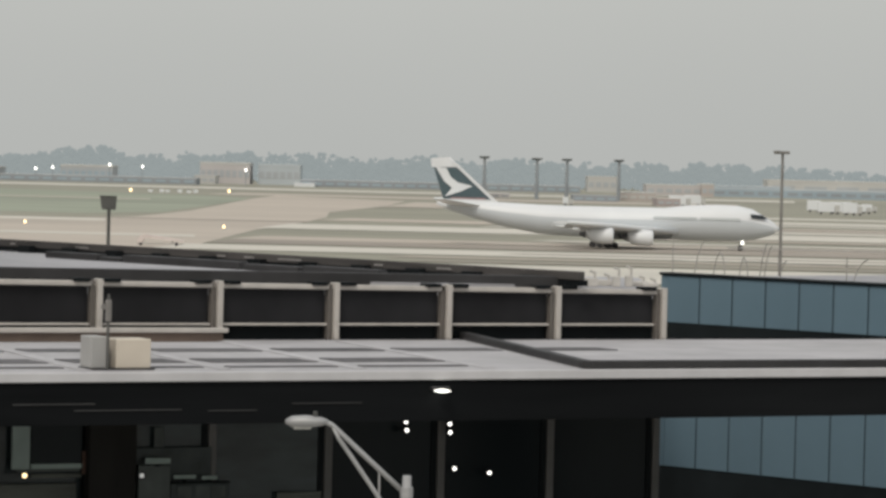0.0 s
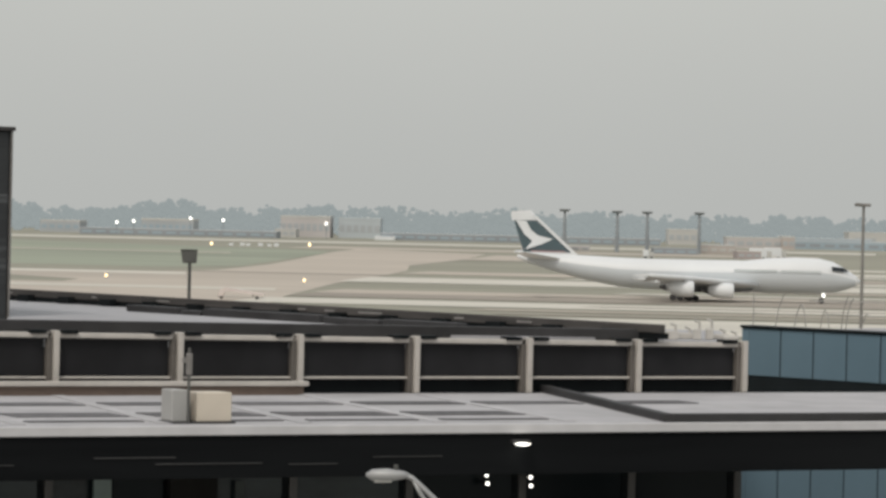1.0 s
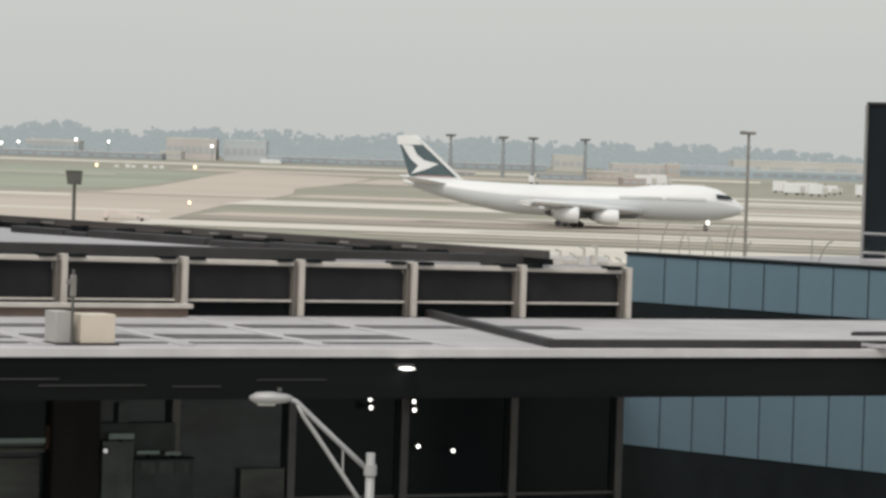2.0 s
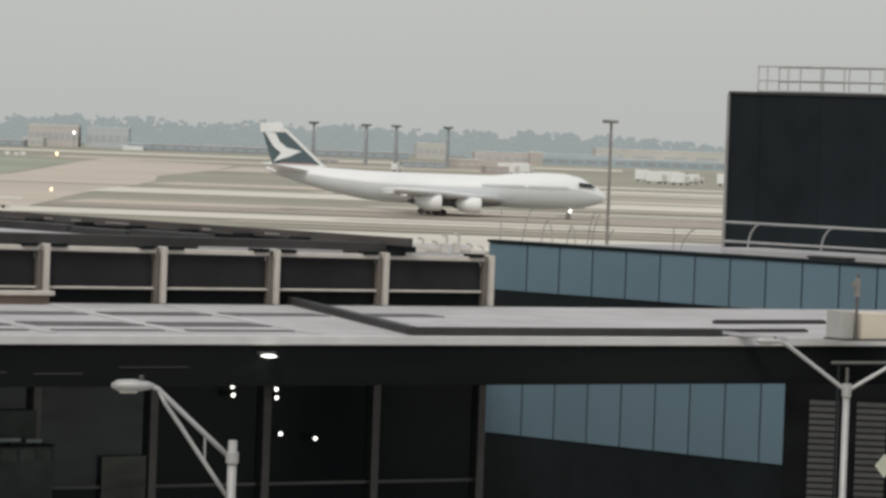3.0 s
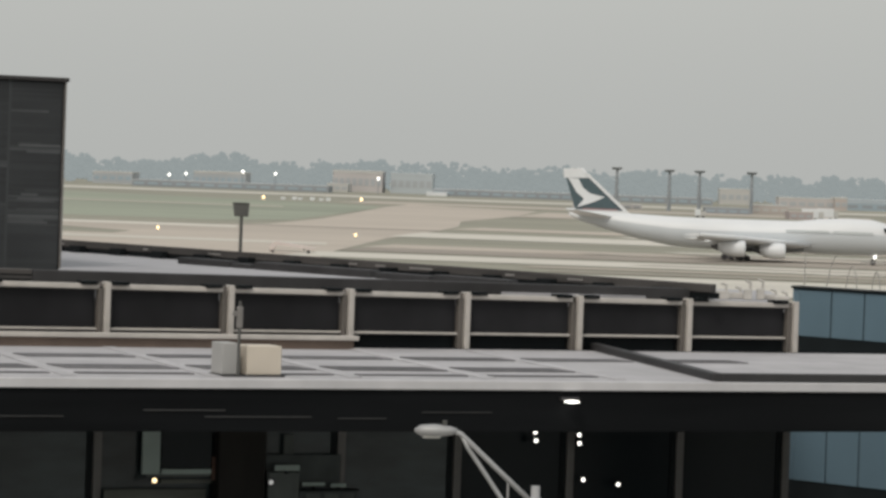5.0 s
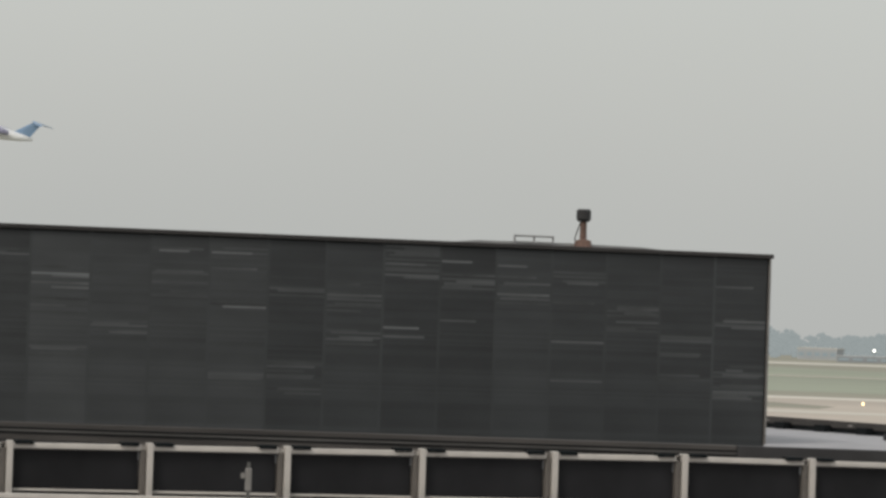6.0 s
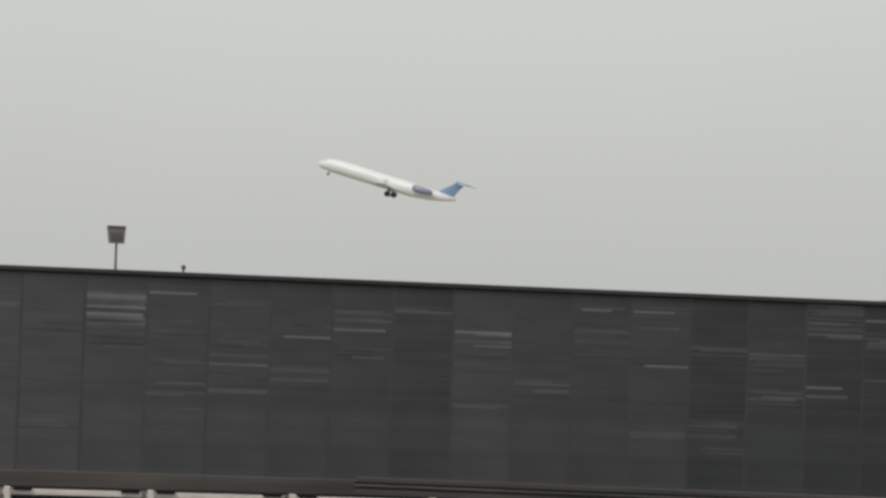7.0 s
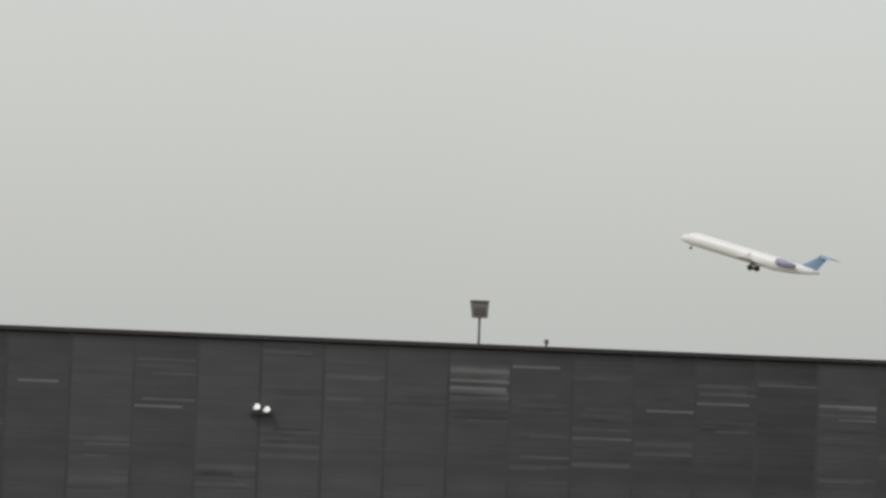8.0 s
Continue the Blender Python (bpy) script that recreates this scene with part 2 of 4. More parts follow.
def blade(root, tip, thick_root, thick_tip):
    """A tapered wing or fin: root and tip are (leading point, trailing point); thickness lies across the blade."""
    bm = bmesh.new()
    (a, b), (c, d) = [[Vector(p) for p in pair] for pair in (root, tip)]
    across = (b - a).cross(c - a).normalized()
    rings = []
    for le, te, th in ((a, b, thick_root), (c, d, thick_tip)):
        ring = []
        for s, w in ((0, 0.02), (0.12, 0.8), (0.35, 1.0), (0.7, 0.55), (1.0, 0.06)):
            ring.append(le.lerp(te, s) + across * th * w / 2)
        for s, w in ((1.0, 0.06), (0.7, 0.55), (0.35, 1.0), (0.12, 0.8), (0, 0.02)):
            ring.append(le.lerp(te, s) - across * th * w / 2)
        rings.append([bm.verts.new(p) for p in ring])
    n = len(rings[0])
    for k in range(n):
        bm.faces.new((rings[0][k], rings[0][(k + 1) % n], rings[1][(k + 1) % n], rings[1][k]))
    bm.faces.new(rings[0][::-1])
    bm.faces.new(rings[1])
    return bm


def prism(corners, lift, up=(0, 0, 1)):
    """A flat shape given a thickness."""
    bm = bmesh.new()
    base = [bm.verts.new(p) for p in corners]
    top = [bm.verts.new(Vector(p) + Vector(up) * lift) for p in corners]
    n = len(base)
    bm.faces.new(base[::-1])
    bm.faces.new(top)
    for k in range(n):
        bm.faces.new((base[k], base[(k + 1) % n], top[(k + 1) % n], top[k]))
    bmesh.ops.recalc_face_normals(bm, faces=bm.faces)
    return bm


def mesh_of(name, bm, material, smooth=False):
    bmesh.ops.recalc_face_normals(bm, faces=bm.faces)
    me = bpy.data.meshes.new(name)
    bm.to_mesh(me)
    bm.free()
    me.materials.append(material)
    if smooth:
        for poly in me.polygons:
            poly.use_smooth = True
    return me


def part(name, bm, material, parent, label="", smooth=False):
    ob = new(name, mesh_of(name, bm, material, smooth))
    ob.parent = parent
    return tagged(ob, label)


def same_part(name, me, parent, m):
    ob = new(name, me)
    ob.parent = parent
    ob.matrix_basis = m
    return ob


def thing(name, m, label, category, group="", kind=""):
    ob = new(name)
    ob.matrix_world = m
    return tagged(ob, label, category, group, kind)


def solid(name, bm, material, label, category, group="", kind="", m=None, smooth=False):
    ob = new(name, mesh_of(name, bm, material, smooth))
    if m is not None:
        ob.matrix_world = m
    return tagged(ob, label, category, group, kind)


# ---- ground ----
F = 6373.0          # one metre at this distance spans one unit of the camera's view


# u, v are positions in the camera's view; things are placed to fit it
def far(u, y):
    return u * y / F


def ground_y(v):
    return H * F / -v


def field(name, label, category, corners, z, material):
    return solid(name, prism([(far(u, ground_y(v)), ground_y(v), z - 0.02) for u, v in corners], 0.02), material, label, category, kind="structure")


solid("ground", prism([(-6000, -400, -0.3), (6000, -400, -0.3), (6000, 4800, -0.3), (-6000, 4800, -0.3)], 0.3), M_GRASS,
      "dry olive airfield grass reaching the horizon", "ground", kind="structure")
field("taxiway_apron", "worn beige concrete taxiway fanning out across the grass", "taxiway",
      [(-1600, -215), (-560, -215), (-425, -151), (-336, -126), (-247, -110), (-207, -100), (-203, -91), (-103, -78), (-69, -68), (-298, -64), (-338, -70), (-446, -94), (-545, -107), (-640, -111), (-1600, -112)], 0.05, M_CONC)
field("grass_island", "green grass island between two taxiways", "grass",
      [(-1600, -103), (-640, -103), (-500, -98), (-360, -74), (-345, -70), (-420, -67), (-940, -60), (-1600, -58)], 0.04, M_GREEN)
field("grass_sliver", "thin dark grass island in the concrete", "grass",
      [(-1500, -133), (-820, -133), (-790, -128), (-930, -122), (-1500, -121)], 0.07, M_GRASS)
for lo, hi, u0, u1, m in ((-205, -178, -420, 3000, M_CONC_LIGHT), (-162, -153, -520, 3000, M_CONC_LIGHT), (-150, -143, -420, 3000, M_TYRE_WORN),
                          (-142.5, -136, -380, 3000, M_CONC), (-122, -113, -330, 3000, M_CONC_LIGHT), (-110.8, -107.2, 60, 3000, M_CONC_LIGHT),
                          (-106, -101, -225, 3000, M_CONC), (-94, -89.5, 120, 3000, M_CONC_LIGHT), (-79, -70, -110, 190, M_CONC), (-64, -60.5, -420, 520, M_CONC),
                          (-54.5, -51.5, -1600, 620, M_CONC_LIGHT), (-110.4, -108.6, -640, -240, M_TYRE_WORN), (-116, -112, -1600, -600, M_CONC_LIGHT),
                          (-141, -137, -1600, -440, M_CONC_LIGHT), (-76, -74.5, -1600, -520, M_CONC)):
    field("taxiway_strip", "long straight concrete taxiway strip across dry grass", "taxiway",
          [(u0, lo), (u1, lo), (u1, hi), (u0 + 60, hi)], 0.1, m)

for lo, hi, u0, u1, m in ((-85, -82.3, 430, 3000, M_CONC_LIGHT), (-97.6, -95.6, 440, 3000, M_CONC_LIGHT), (-104.4, -102.6, 300, 3000, M_TYRE_WORN),
                          (-126.5, -124.2, 250, 3000, M_CONC), (-134.5, -132.0, 150, 3000, M_CONC_LIGHT), (-141.4, -139.6, 200, 3000, M_TYRE_WORN),
                          (-158.4, -156.8, 100, 3000, M_TYRE_WORN), (-168, -165.5, -100, 3000, M_CONC), (-174.5, -172.5, -60, 3000, M_TYRE_WORN)):
    field("taxiway_strip", "narrow concrete shoulder strip along the taxiway", "taxiway", [(u0, lo), (u1, lo), (u1, hi), (u0 + 40, hi)], 0.13, m)

# raised kerbside road in front of the terminal
# The deck is kept pale to bounce light up under the canopy.
DECK = H - 14.4
solid("road_deck", prism([(-140, 30, 0), (80, 30, 0), (60, 118, 0), (7.9, 125.5, 0), (-95, 73.6, 0), (-140, 60, 0)], DECK), M_ASPHALT,
      "grey concrete raised road deck before the terminal", "road", kind="structure")

# Unseen ground sheet, added to bounce light onto the blue panels.
solid("bounce_sheet", prism([(8.2, 126.5, 0.11), (60, 119, 0.11), (60, 160, 0.11), (8.2, 160, 0.11)], 0.02), M_ASPHALT,
      "unseen grey concrete sheet added to bounce light behind the canopy", "yard", kind="structure")

# ---- terminal: roof canopy, screen frame, glazing below ----
TURN = 27.84
LINE = pose(0.07, 122, 0, 0, 0, TURN)       # along x: the screen frame; y runs away from the road
ROOF = H - 5.95
BAY = 4.251
FIRST, LAST = -17, 2                      # bays counted from the post straight ahead

roof = thing("canopy_roof", LINE, "light grey flat canopy roof with dark deep fascia", "roof", kind="structure")
L0, L1 = -95.0, 28.0
part("roof_slab", box(L0, L1, -15.94, -0.35, ROOF - 0.3, ROOF), M_MEMBRANE, roof)
part("roof_edge", box(L0, L1, -16.25, -15.95, ROOF - 0.28, ROOF - 0.01, 0.02), M_EDGE, roof, "pale metal roof edge")
part("fascia", box(L0, L1, -16.15, -15.8, ROOF - 1.47, ROOF - 0.285), M_FASCIA, roof, "black deep fascia")
# Reflected edges on the fascia, drawn in as thin paler strips.
for a, b, z in ((-60.0, -38.0, -6.9), (-36.5, -24.0, -7.0), (-21.7, -19.3, -6.83), (-19.9, -16.7, -7.01), (-15.9, -14.4, -7.05), (-13.3, -11.1, -6.87)):
    part("fascia_reflection", box(a, b, -16.18, -16.15, H + z - 0.018, H + z + 0.018), M_REFLECTION_LINE, roof)
part("soffit", box(L0, L1, -15.79, -0.35, ROOF - 1.36, ROOF - 1.25), M_FASCIA, roof)
# dark strips in three rows, a bay apart, with pale seams slanting between them
for yy, deep, gap, last in ((-6.2, 1.35, -1.0, 0), (-11.5, 1.7, -1.75, -2), (-14.4, 0.5, -2.2, -2)):
    pad_me = mesh_of("roof_pad", box(0.42, BAY - 0.42, -deep / 2, deep / 2, 0, 0.03, 0.01), M_ROOFPAD)
    for k in range(-22, last + 1):
        same_part("roof_pad", pad_me, roof, Matrix.Translation((k * BAY + gap, yy, ROOF + 0.003)))
seam_me = mesh_of("roof_seam", box(-0.2, 0.2, -7.3, 7.0, 0, 0.02), M_SEAM)
for k in range(-22, 0):
    same_part("roof_seam", seam_me, roof, Matrix.Translation((k * BAY - 1.3, -8.3, ROOF + 0.004)) @ pose(0, 0, 0, 0, 0, -8.5))

# raised dark kerb that crosses the roof
kerb = thing("roof_kerb", pose(0, 0, 0), "dark raised kerb running across the roof", "kerb")
run = [(0.6, 123.4), (4.33, 106.33), (13.95, 111.35), (14.5, 112.0)]
for (xa, ya), (xb, yb) in zip(run, run[1:]):
    d = Vector((xb - xa, yb - ya, 0))
    seg = part("kerb_length", box(-0.16, d.length + 0.14, -0.16, 0.16, ROOF + 0.006, ROOF + (0.24 if xb < 14 else 0.05), 0.02), M_DARKTRIM, kerb)
    seg.matrix_basis = pose(xa, ya, 0, 0, 0, math.degrees(math.atan2(d.y, d.x)))

# low dark strips and a pale edge strip on the roof past the kerb
for (xa, ya), (xb, yb), w, h, m, name, label in (((14.83, 119.0), (18.9, 121.6), 0.13, 0.1, M_DARKTRIM, "dark_roof_bar", "dark low strip lying on the roof"),
                                                 ((14.2, 113.6), (17.4, 115.6), 0.12, 0.08, M_DARKTRIM, "dark_roof_bar", "dark low strip lying on the roof"),
                                                 ((13.98, 112.4), (15.9, 110.1), 0.2, 0.09, M_ROOFPALE, "edge_strip", "pale raised edge strip across the roof")):
    d = Vector((xb - xa, yb - ya, 0))
    strip = thing(name, pose(xa, ya, ROOF + 0.005, 0, 0, math.degrees(math.atan2(d.y, d.x))), label, "roof strip", "roof strips")
    part("channel", box(0, d.length, -w, w, 0, h, 0.02), m, strip)
    part("lid", box(0.05, d.length - 0.05, -w * 0.6, w * 0.6, h + 0.003, h + 0.03, 0.01), m, strip)

# screen frame with dark infill
screen = thing("rooftop_screen", LINE, "beige steel screen frame with charcoal infill panels", "screen", kind="structure")
TOP = H - 4.14
post_me = mesh_of("post", box(0.0, 0.19, -0.3, 0.1, ROOF, TOP + 0.06, 0.02), M_BEIGE)
# The flange's darker beige paints the shaded left side of each post.
side_me = mesh_of("post_flange", box(-0.19, -0.02, -0.16, 0.1, ROOF, TOP + 0.02, 0.02), M_BEIGE_SHADE)
panel_me = mesh_of("infill_panel", box(0.24, BAY - 0.24, 0.05, 0.12, H - 5.4, TOP - 0.17), M_DARKPANEL)
# Black panel stands in for the shaded opening below the lower rail.
low_me = mesh_of("low_panel", box(0.24, BAY - 0.24, 0.15, 0.2, ROOF, H - 5.5), M_BLACKBOX)
pad2_me = mesh_of("bearing_pad", box(0.0, 0.55, -0.3, 0.25, TOP + 0.0, TOP + 0.12, 0.02), M_BLACKBOX)
part("low_rail", box(FIRST * BAY, LAST * BAY - 0.2, -0.1, 0.1, H - 5.49, H - 5.41, 0.02), M_BEIGE, screen)


def lift(k):
    """Shifts the screen's head to fit the camera's view: it rises to the sixth bay and falls off to both ends."""
    return max(0.0, 0.06 + 0.11 * (k + 13) / 8) if k < -5 else 0.17 - 0.25 * (k + 5) / 7


def raised(k, foot):
    return Matrix.Translation((k * BAY, 0, foot)) @ Matrix.Diagonal((1, 1, (TOP + lift(k) - foot) / (TOP - foot), 1)) @ Matrix.Translation((0, 0, -foot))


rail_me = mesh_of("top_rail", box(0.002, BAY - 0.002, -0.16, 0.16, -0.17, -0.006, 0.02), M_BEIGE)
# Dark strip draws in the shadow line under the top rail.
gap_me = mesh_of("top_shadow_gap", box(0.0, BAY, -0.02, 0.14, -0.22, -0.172), M_DARKTRIM)
for k in range(FIRST, LAST + 1):
    same_part("post", post_me, screen, raised(k, ROOF))
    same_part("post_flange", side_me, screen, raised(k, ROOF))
    if k < LAST:
        slope = math.degrees(math.atan2(lift(k + 1) - lift(k), BAY))
        head = pose(k * BAY, 0, TOP + lift(k), 0, -slope, 0)
        same_part("top_rail", rail_me, screen, head)
        same_part("top_shadow_gap", gap_me, screen, head)
        same_part("infill_panel", panel_me, screen, raised(k, H - 5.45))
        same_part("low_panel", low_me, screen, Matrix.Translation((k * BAY, 0, 0)))
        for dx in (0.26, BAY - 0.8):
            same_part("bearing_pad", pad2_me, screen, Matrix.Translation((k * BAY + dx, 0, lift(k + dx / BAY) - 0.04)))
sill = thing("roof_walkway", LINE, "long beige walkway ledge with brown side along the screen", "walkway")
part("ledge", box(FIRST * BAY, -8.65, -1.5, -1.1, ROOF + 0.3, ROOF + 0.45, 0.02), M_BEIGE, sill)
part("brown_side", box(FIRST * BAY, -8.78, -1.35, -1.15, ROOF + 0.005, ROOF + 0.298), M_BROWN, sill)

# glazed wall below the canopy, on the screen's line
wall = thing("terminal_wall", LINE, "dark tinted glass terminal wall with grey mullions", "glass wall", kind="structure")
part("back_wall", box(L0, LAST * BAY, 0.35, 0.7, DECK, ROOF - 0.02), M_LOUVRE_BACK, wall)
pane_me = mesh_of("pane", box(0.16, BAY - 0.16, 0.0, 0.03, H - 12.0, ROOF - 1.4), M_GLASS_DARK)
pane_green_me = mesh_of("pane", box(0.16, BAY - 0.16, 0.0, 0.03, H - 12.0, ROOF - 1.4), M_GLASS_GREEN)
kick_me = mesh_of("low_pane", box(0.16, BAY - 0.16, 0.0, 0.03, DECK + 0.02, H - 12.1), M_GLASS_DARK)
mull_me = mesh_of("mullion", box(-0.16, 0.12, -0.14, 0.12, DECK, ROOF - 1.37, 0.01), M_MULLION_PALE)
flank_me = mesh_of("mullion_flank", box(-0.36, -0.164, -0.06, 0.12, DECK, ROOF - 1.37, 0.01), M_MULLION)
for k in range(-22, LAST + 1):
    same_part("mullion", mull_me, wall, Matrix.Translation((k * BAY, 0, 0)))
    same_part("mullion_flank", flank_me, wall, Matrix.Translation((k * BAY, 0, 0)))
    if k < LAST:
        same_part("pane", pane_me if k >= -1 else pane_green_me, wall, Matrix.Translation((k * BAY, 0, 0)))
        same_part("low_pane", kick_me, wall, Matrix.Translation((k * BAY, 0, 0)))
part("transom", box(-22 * BAY, LAST * BAY, -0.06, 0.0, H - 12.1, H - 12.0, 0.01), M_MULLION_PALE, wall)

# ---- blue spandrel building at the right ----
BACK = Matrix.Translation(EYE) @ Matrix.Scale(1.22, 4) @ Matrix.Translation(-EYE)   # stands well behind the screen
BLUE = BACK @ pose(7.9, 125.75, 0, 0, 0, -45.45)
blue = thing("blue_panel_building", BLUE, "office building clad in blue-grey glass panels with dark joints", "building", kind="structure")
PW, NP = 1.49, 22
panel_hi = mesh_of("spandrel_panel", box(0.03, PW - 0.03, -0.04, 0.0, H - 5.34, H - 3.72, 0.008), M_BLUE)
panel_lo = mesh_of("spandrel_panel_low", box(0.03, PW - 0.03, -0.04, 0.0, H - 10.36, H - 7.6, 0.008), M_BLUE)
for k in range(NP):
    same_part("spandrel_panel", panel_hi, blue, Matrix.Translation((k * PW, 0, 0)))
    same_part("spandrel_panel", panel_lo, blue, Matrix.Translation((k * PW, 0, 0)))
for z0, z1 in ((H - 5.34, H - 3.72), (H - 10.36, H - 7.6)):
    part("corner_panel", box(-0.3, 0.02, -0.04, 0.0, z0, z1, 0.008), M_BLUE, blue)
part("wall_core", box(-0.32, NP * PW, 0.004, 0.49, 0, H - 3.7), M_MULLION, blue)
part("building_block", box(0.0, NP * PW, 0.5, 15.9, 0, H - 4.21), M_MULLION, blue)
part("coping", box(-0.34, NP * PW, -0.12, 0.5, H - 3.698, H - 3.6, 0.02), M_MULLION, blue)
part("roof_deck", box(0.0, NP * PW, 0.5, 16, H - 4.2, H - 3.75), M_ROOFPALE, blue)
part("roof_upstand", box(9.2, NP * PW, 1.0, 3.2, H - 3.745, H - 3.42, 0.03), M_ROOFPALE, blue, "pale roof upstand")

hatch = thing("roof_hatch", BLUE @ pose(13.2, 0.75, H - 3.74), "low dark roof hatch beside the guard rail", "hatch")
part("curb", box(0, 1.5, -0.2, 0.2, 0, 0.16, 0.02), M_DARKTRIM, hatch)
part("lid", box(-0.06, 1.56, -0.24, 0.24, 0.163, 0.24, 0.02), M_DARKTRIM, hatch)

# curved guard rail on that roof
rail = thing("guard_rail", BLUE, "galvanised roof guard rail on curved posts", "railing")
def davit(lean):
    pts = [(0, 0, 0)] + [(lean * (1 - math.cos(a)) * 0.55, 0, 0.82 * math.sin(a)) for a in (0.35, 0.7, 1.05, 1.35, 1.57)]
    return pts
rail_post_me = mesh_of("curved_post", tube(davit(1.0), 0.035, 8), M_POLE)
for k in range(9):
    same_part("curved_post", rail_post_me, rail, pose(9.4 + k * 3.05, 2.2, H - 3.42))
part("hand_rail", tube([(8.4, 2.2, H - 2.6), (33.0, 2.2, H - 2.6)], 0.045, 8), M_POLE, rail)
part("toe_rail", tube([(8.4, 2.2, H - 3.25), (33.0, 2.2, H - 3.25)], 0.045, 8), M_POLE, rail)
part("thin_rail", tube([(0.8, 2.2, H - 2.72), (8.4, 2.2, H - 2.62)], 0.02, 6), M_ANCHOR_PALE, rail)
wire = thing("roof_anchor_rail", BLUE, "thin grey bent roof anchor posts beside the parapet", "railing")
z_c = H - 3.598
for x, lean, hh in ((0.0, 0.0, 1.2), (1.03, 0.45, 1.15), (1.9, 0.3, 0.8), (2.42, -0.22, 0.8), (3.08, 0.2, 0.65), (3.47, -0.19, 0.65), (4.0, 0.33, 1.15), (4.2, 0.35, 1.1), (4.9, 0.3, 0.6), (7.8, 0.0, 0.8), (8.1, 0.6, 0.75)):
    part("bent_post", tube([(x, 0.2, z_c), (x + lean * 0.3, 0.2, z_c + hh * 0.55), (x + lean * 0.7, 0.2, z_c + hh * 0.9), (x + lean, 0.2, z_c + hh)], 0.02, 6), M_ANCHOR_PALE, wire)
for x0, x1, z in ((0.0, 2.5, 0.42), (3.2, 8.2, 0.5)):
    part("tie_rail", tube([(x0, 0.2, z_c + z), (x1, 0.2, z_c + z)], 0.012, 6), M_ANCHOR_PALE, wire)

# black plant room on that roof, with a fence on top
BOXR = BACK @ pose(15.97, 126.0, 0, 0, 0, -45.45)
plant = thing("black_plant_room", BOXR, "matt black rooftop plant room with roof fence", "plant room")
part("body", box(0.0, 24.0, 0.0, 8.0, H - 3.75, H + 1.8), M_PLANT, plant)
part("cap", box(-0.05, 24.05, -0.06, 8.05, H + 1.8, H + 1.9, 0.01), M_DARKTRIM, plant)
part("corner_flashing", box(-0.09, 0.0, -0.08, 0.08, H - 3.75, H + 1.8), M_SIDE, plant, "pale corner flashing")
for k in range(9):
    part("cladding_joint", box(1.3 + k * 2.6, 1.36 + k * 2.6, -0.018, -0.003, H - 3.7, H + 1.78), M_PLANT, plant)
fence = thing("roof_fence", BOXR, "thin grey pipe fence on the plant room roof", "fence")
for x0, x1, posts in ((0.5, 6.4, (0.0, 0.4, 1.85, 2.85, 3.95, 5.45, 5.9)), (6.75, 15.0, (0.0, 1.95, 2.1, 4.0, 5.9, 8.25))):
    for y in (0.9, 2.1):
        for z in (0.06, 0.42, 0.92):
            part("rail_bar", tube([(x0, y, H + 1.9 + z), (x1, y, H + 1.9 + z)], 0.032, 6), M_FENCE, fence)
        for x in posts:
            part("rail_post", tube([(x0 + x, y, H + 1.9), (x0 + x, y, H + 2.83)], 0.034, 6), M_FENCE, fence)

# ---- wedge roof behind the screen, with its far parapet ----
z_w = H - 4.1
wedge = thing("concourse_roof", pose(0, 0, 0), "pale sheet concourse roof with dark far parapet", "roof", kind="structure")
part("roof_sheet", prism([(4.6, 125.4, z_w - 0.4), (0.0, 122.9, z_w - 0.4), (-17.9, 123.6, z_w - 0.4), (-18.9, 131.9, z_w - 0.4), (-26.4, 143.7, z_w - 0.4), (-24, 158, z_w - 0.4)], 0.4), M_ROOFPALE, wedge)
part("building_block", prism([(6.0, 126.1, 0), (-23.6, 156.8, 0), (-92, 118, 0), (-92, 74.6, 0)], z_w - 0.42), M_DARKTRIM, wedge)
far_a, far_b = Vector((-24.3, 157.5, 0)), Vector((4.8, 123.9, 0))
run_d = far_b - far_a
par = part("far_parapet", box(0, run_d.length, -0.15, 0.15, z_w + 0.2, z_w + 0.5, 0.02), M_UPSTAND, wedge)
par.matrix_basis = pose(far_a.x, far_a.y, 0, 0, 0, math.degrees(math.atan2(run_d.y, run_d.x)))
par2 = part("parapet_foot", box(0, run_d.length, -0.1, 0.3, z_w, z_w + 0.2), M_BLACKBOX, wedge)
par2.matrix_basis = par.matrix_basis
for k in range(14):
    blk = part("parapet_block", box(1.5 + k * 3.1, 2.3 + k * 3.1, -0.5, -0.16, z_w + 0.003, z_w + 0.3, 0.02), M_BLACKBOX, wedge)
    blk.matrix_basis = par.matrix_basis
# Pale strips added for the light bits along the parapet.
for a, w in ((3.2, 0.5), (9.8, 0.35), (14.5, 0.9), (24.0, 0.5), (25.7, 0.6), (27.8, 1.4), (33.5, 0.5), (37.0, 0.8)):
    slot = part("parapet_strip", box(a, a + w, -0.2, -0.153, z_w + 0.29, z_w + 0.37, 0.01), M_ANCHOR, wedge)
    slot.matrix_basis = par.matrix_basis
# Low kerb added to deepen the parapet's dark band in the camera's view.
for a0, a1, hh in ((17.0, 20.5, 0.26), (20.7, 22.0, 0.18), (22.2, 29.5, 0.3), (29.8, 33.0, 0.24), (33.3, 37.5, 0.3)):
    kerb_in = part("inner_kerb", box(a0, a1, -3.4, -2.9, z_w + 0.003, z_w + hh, 0.03), M_DARKTRIM, wedge)
    kerb_in.matrix_basis = par.matrix_basis
near_a, near_b = Vector((-44.0, 111.7, 0)), Vector((4.2, 124.0, 0))
run_n = near_b - near_a
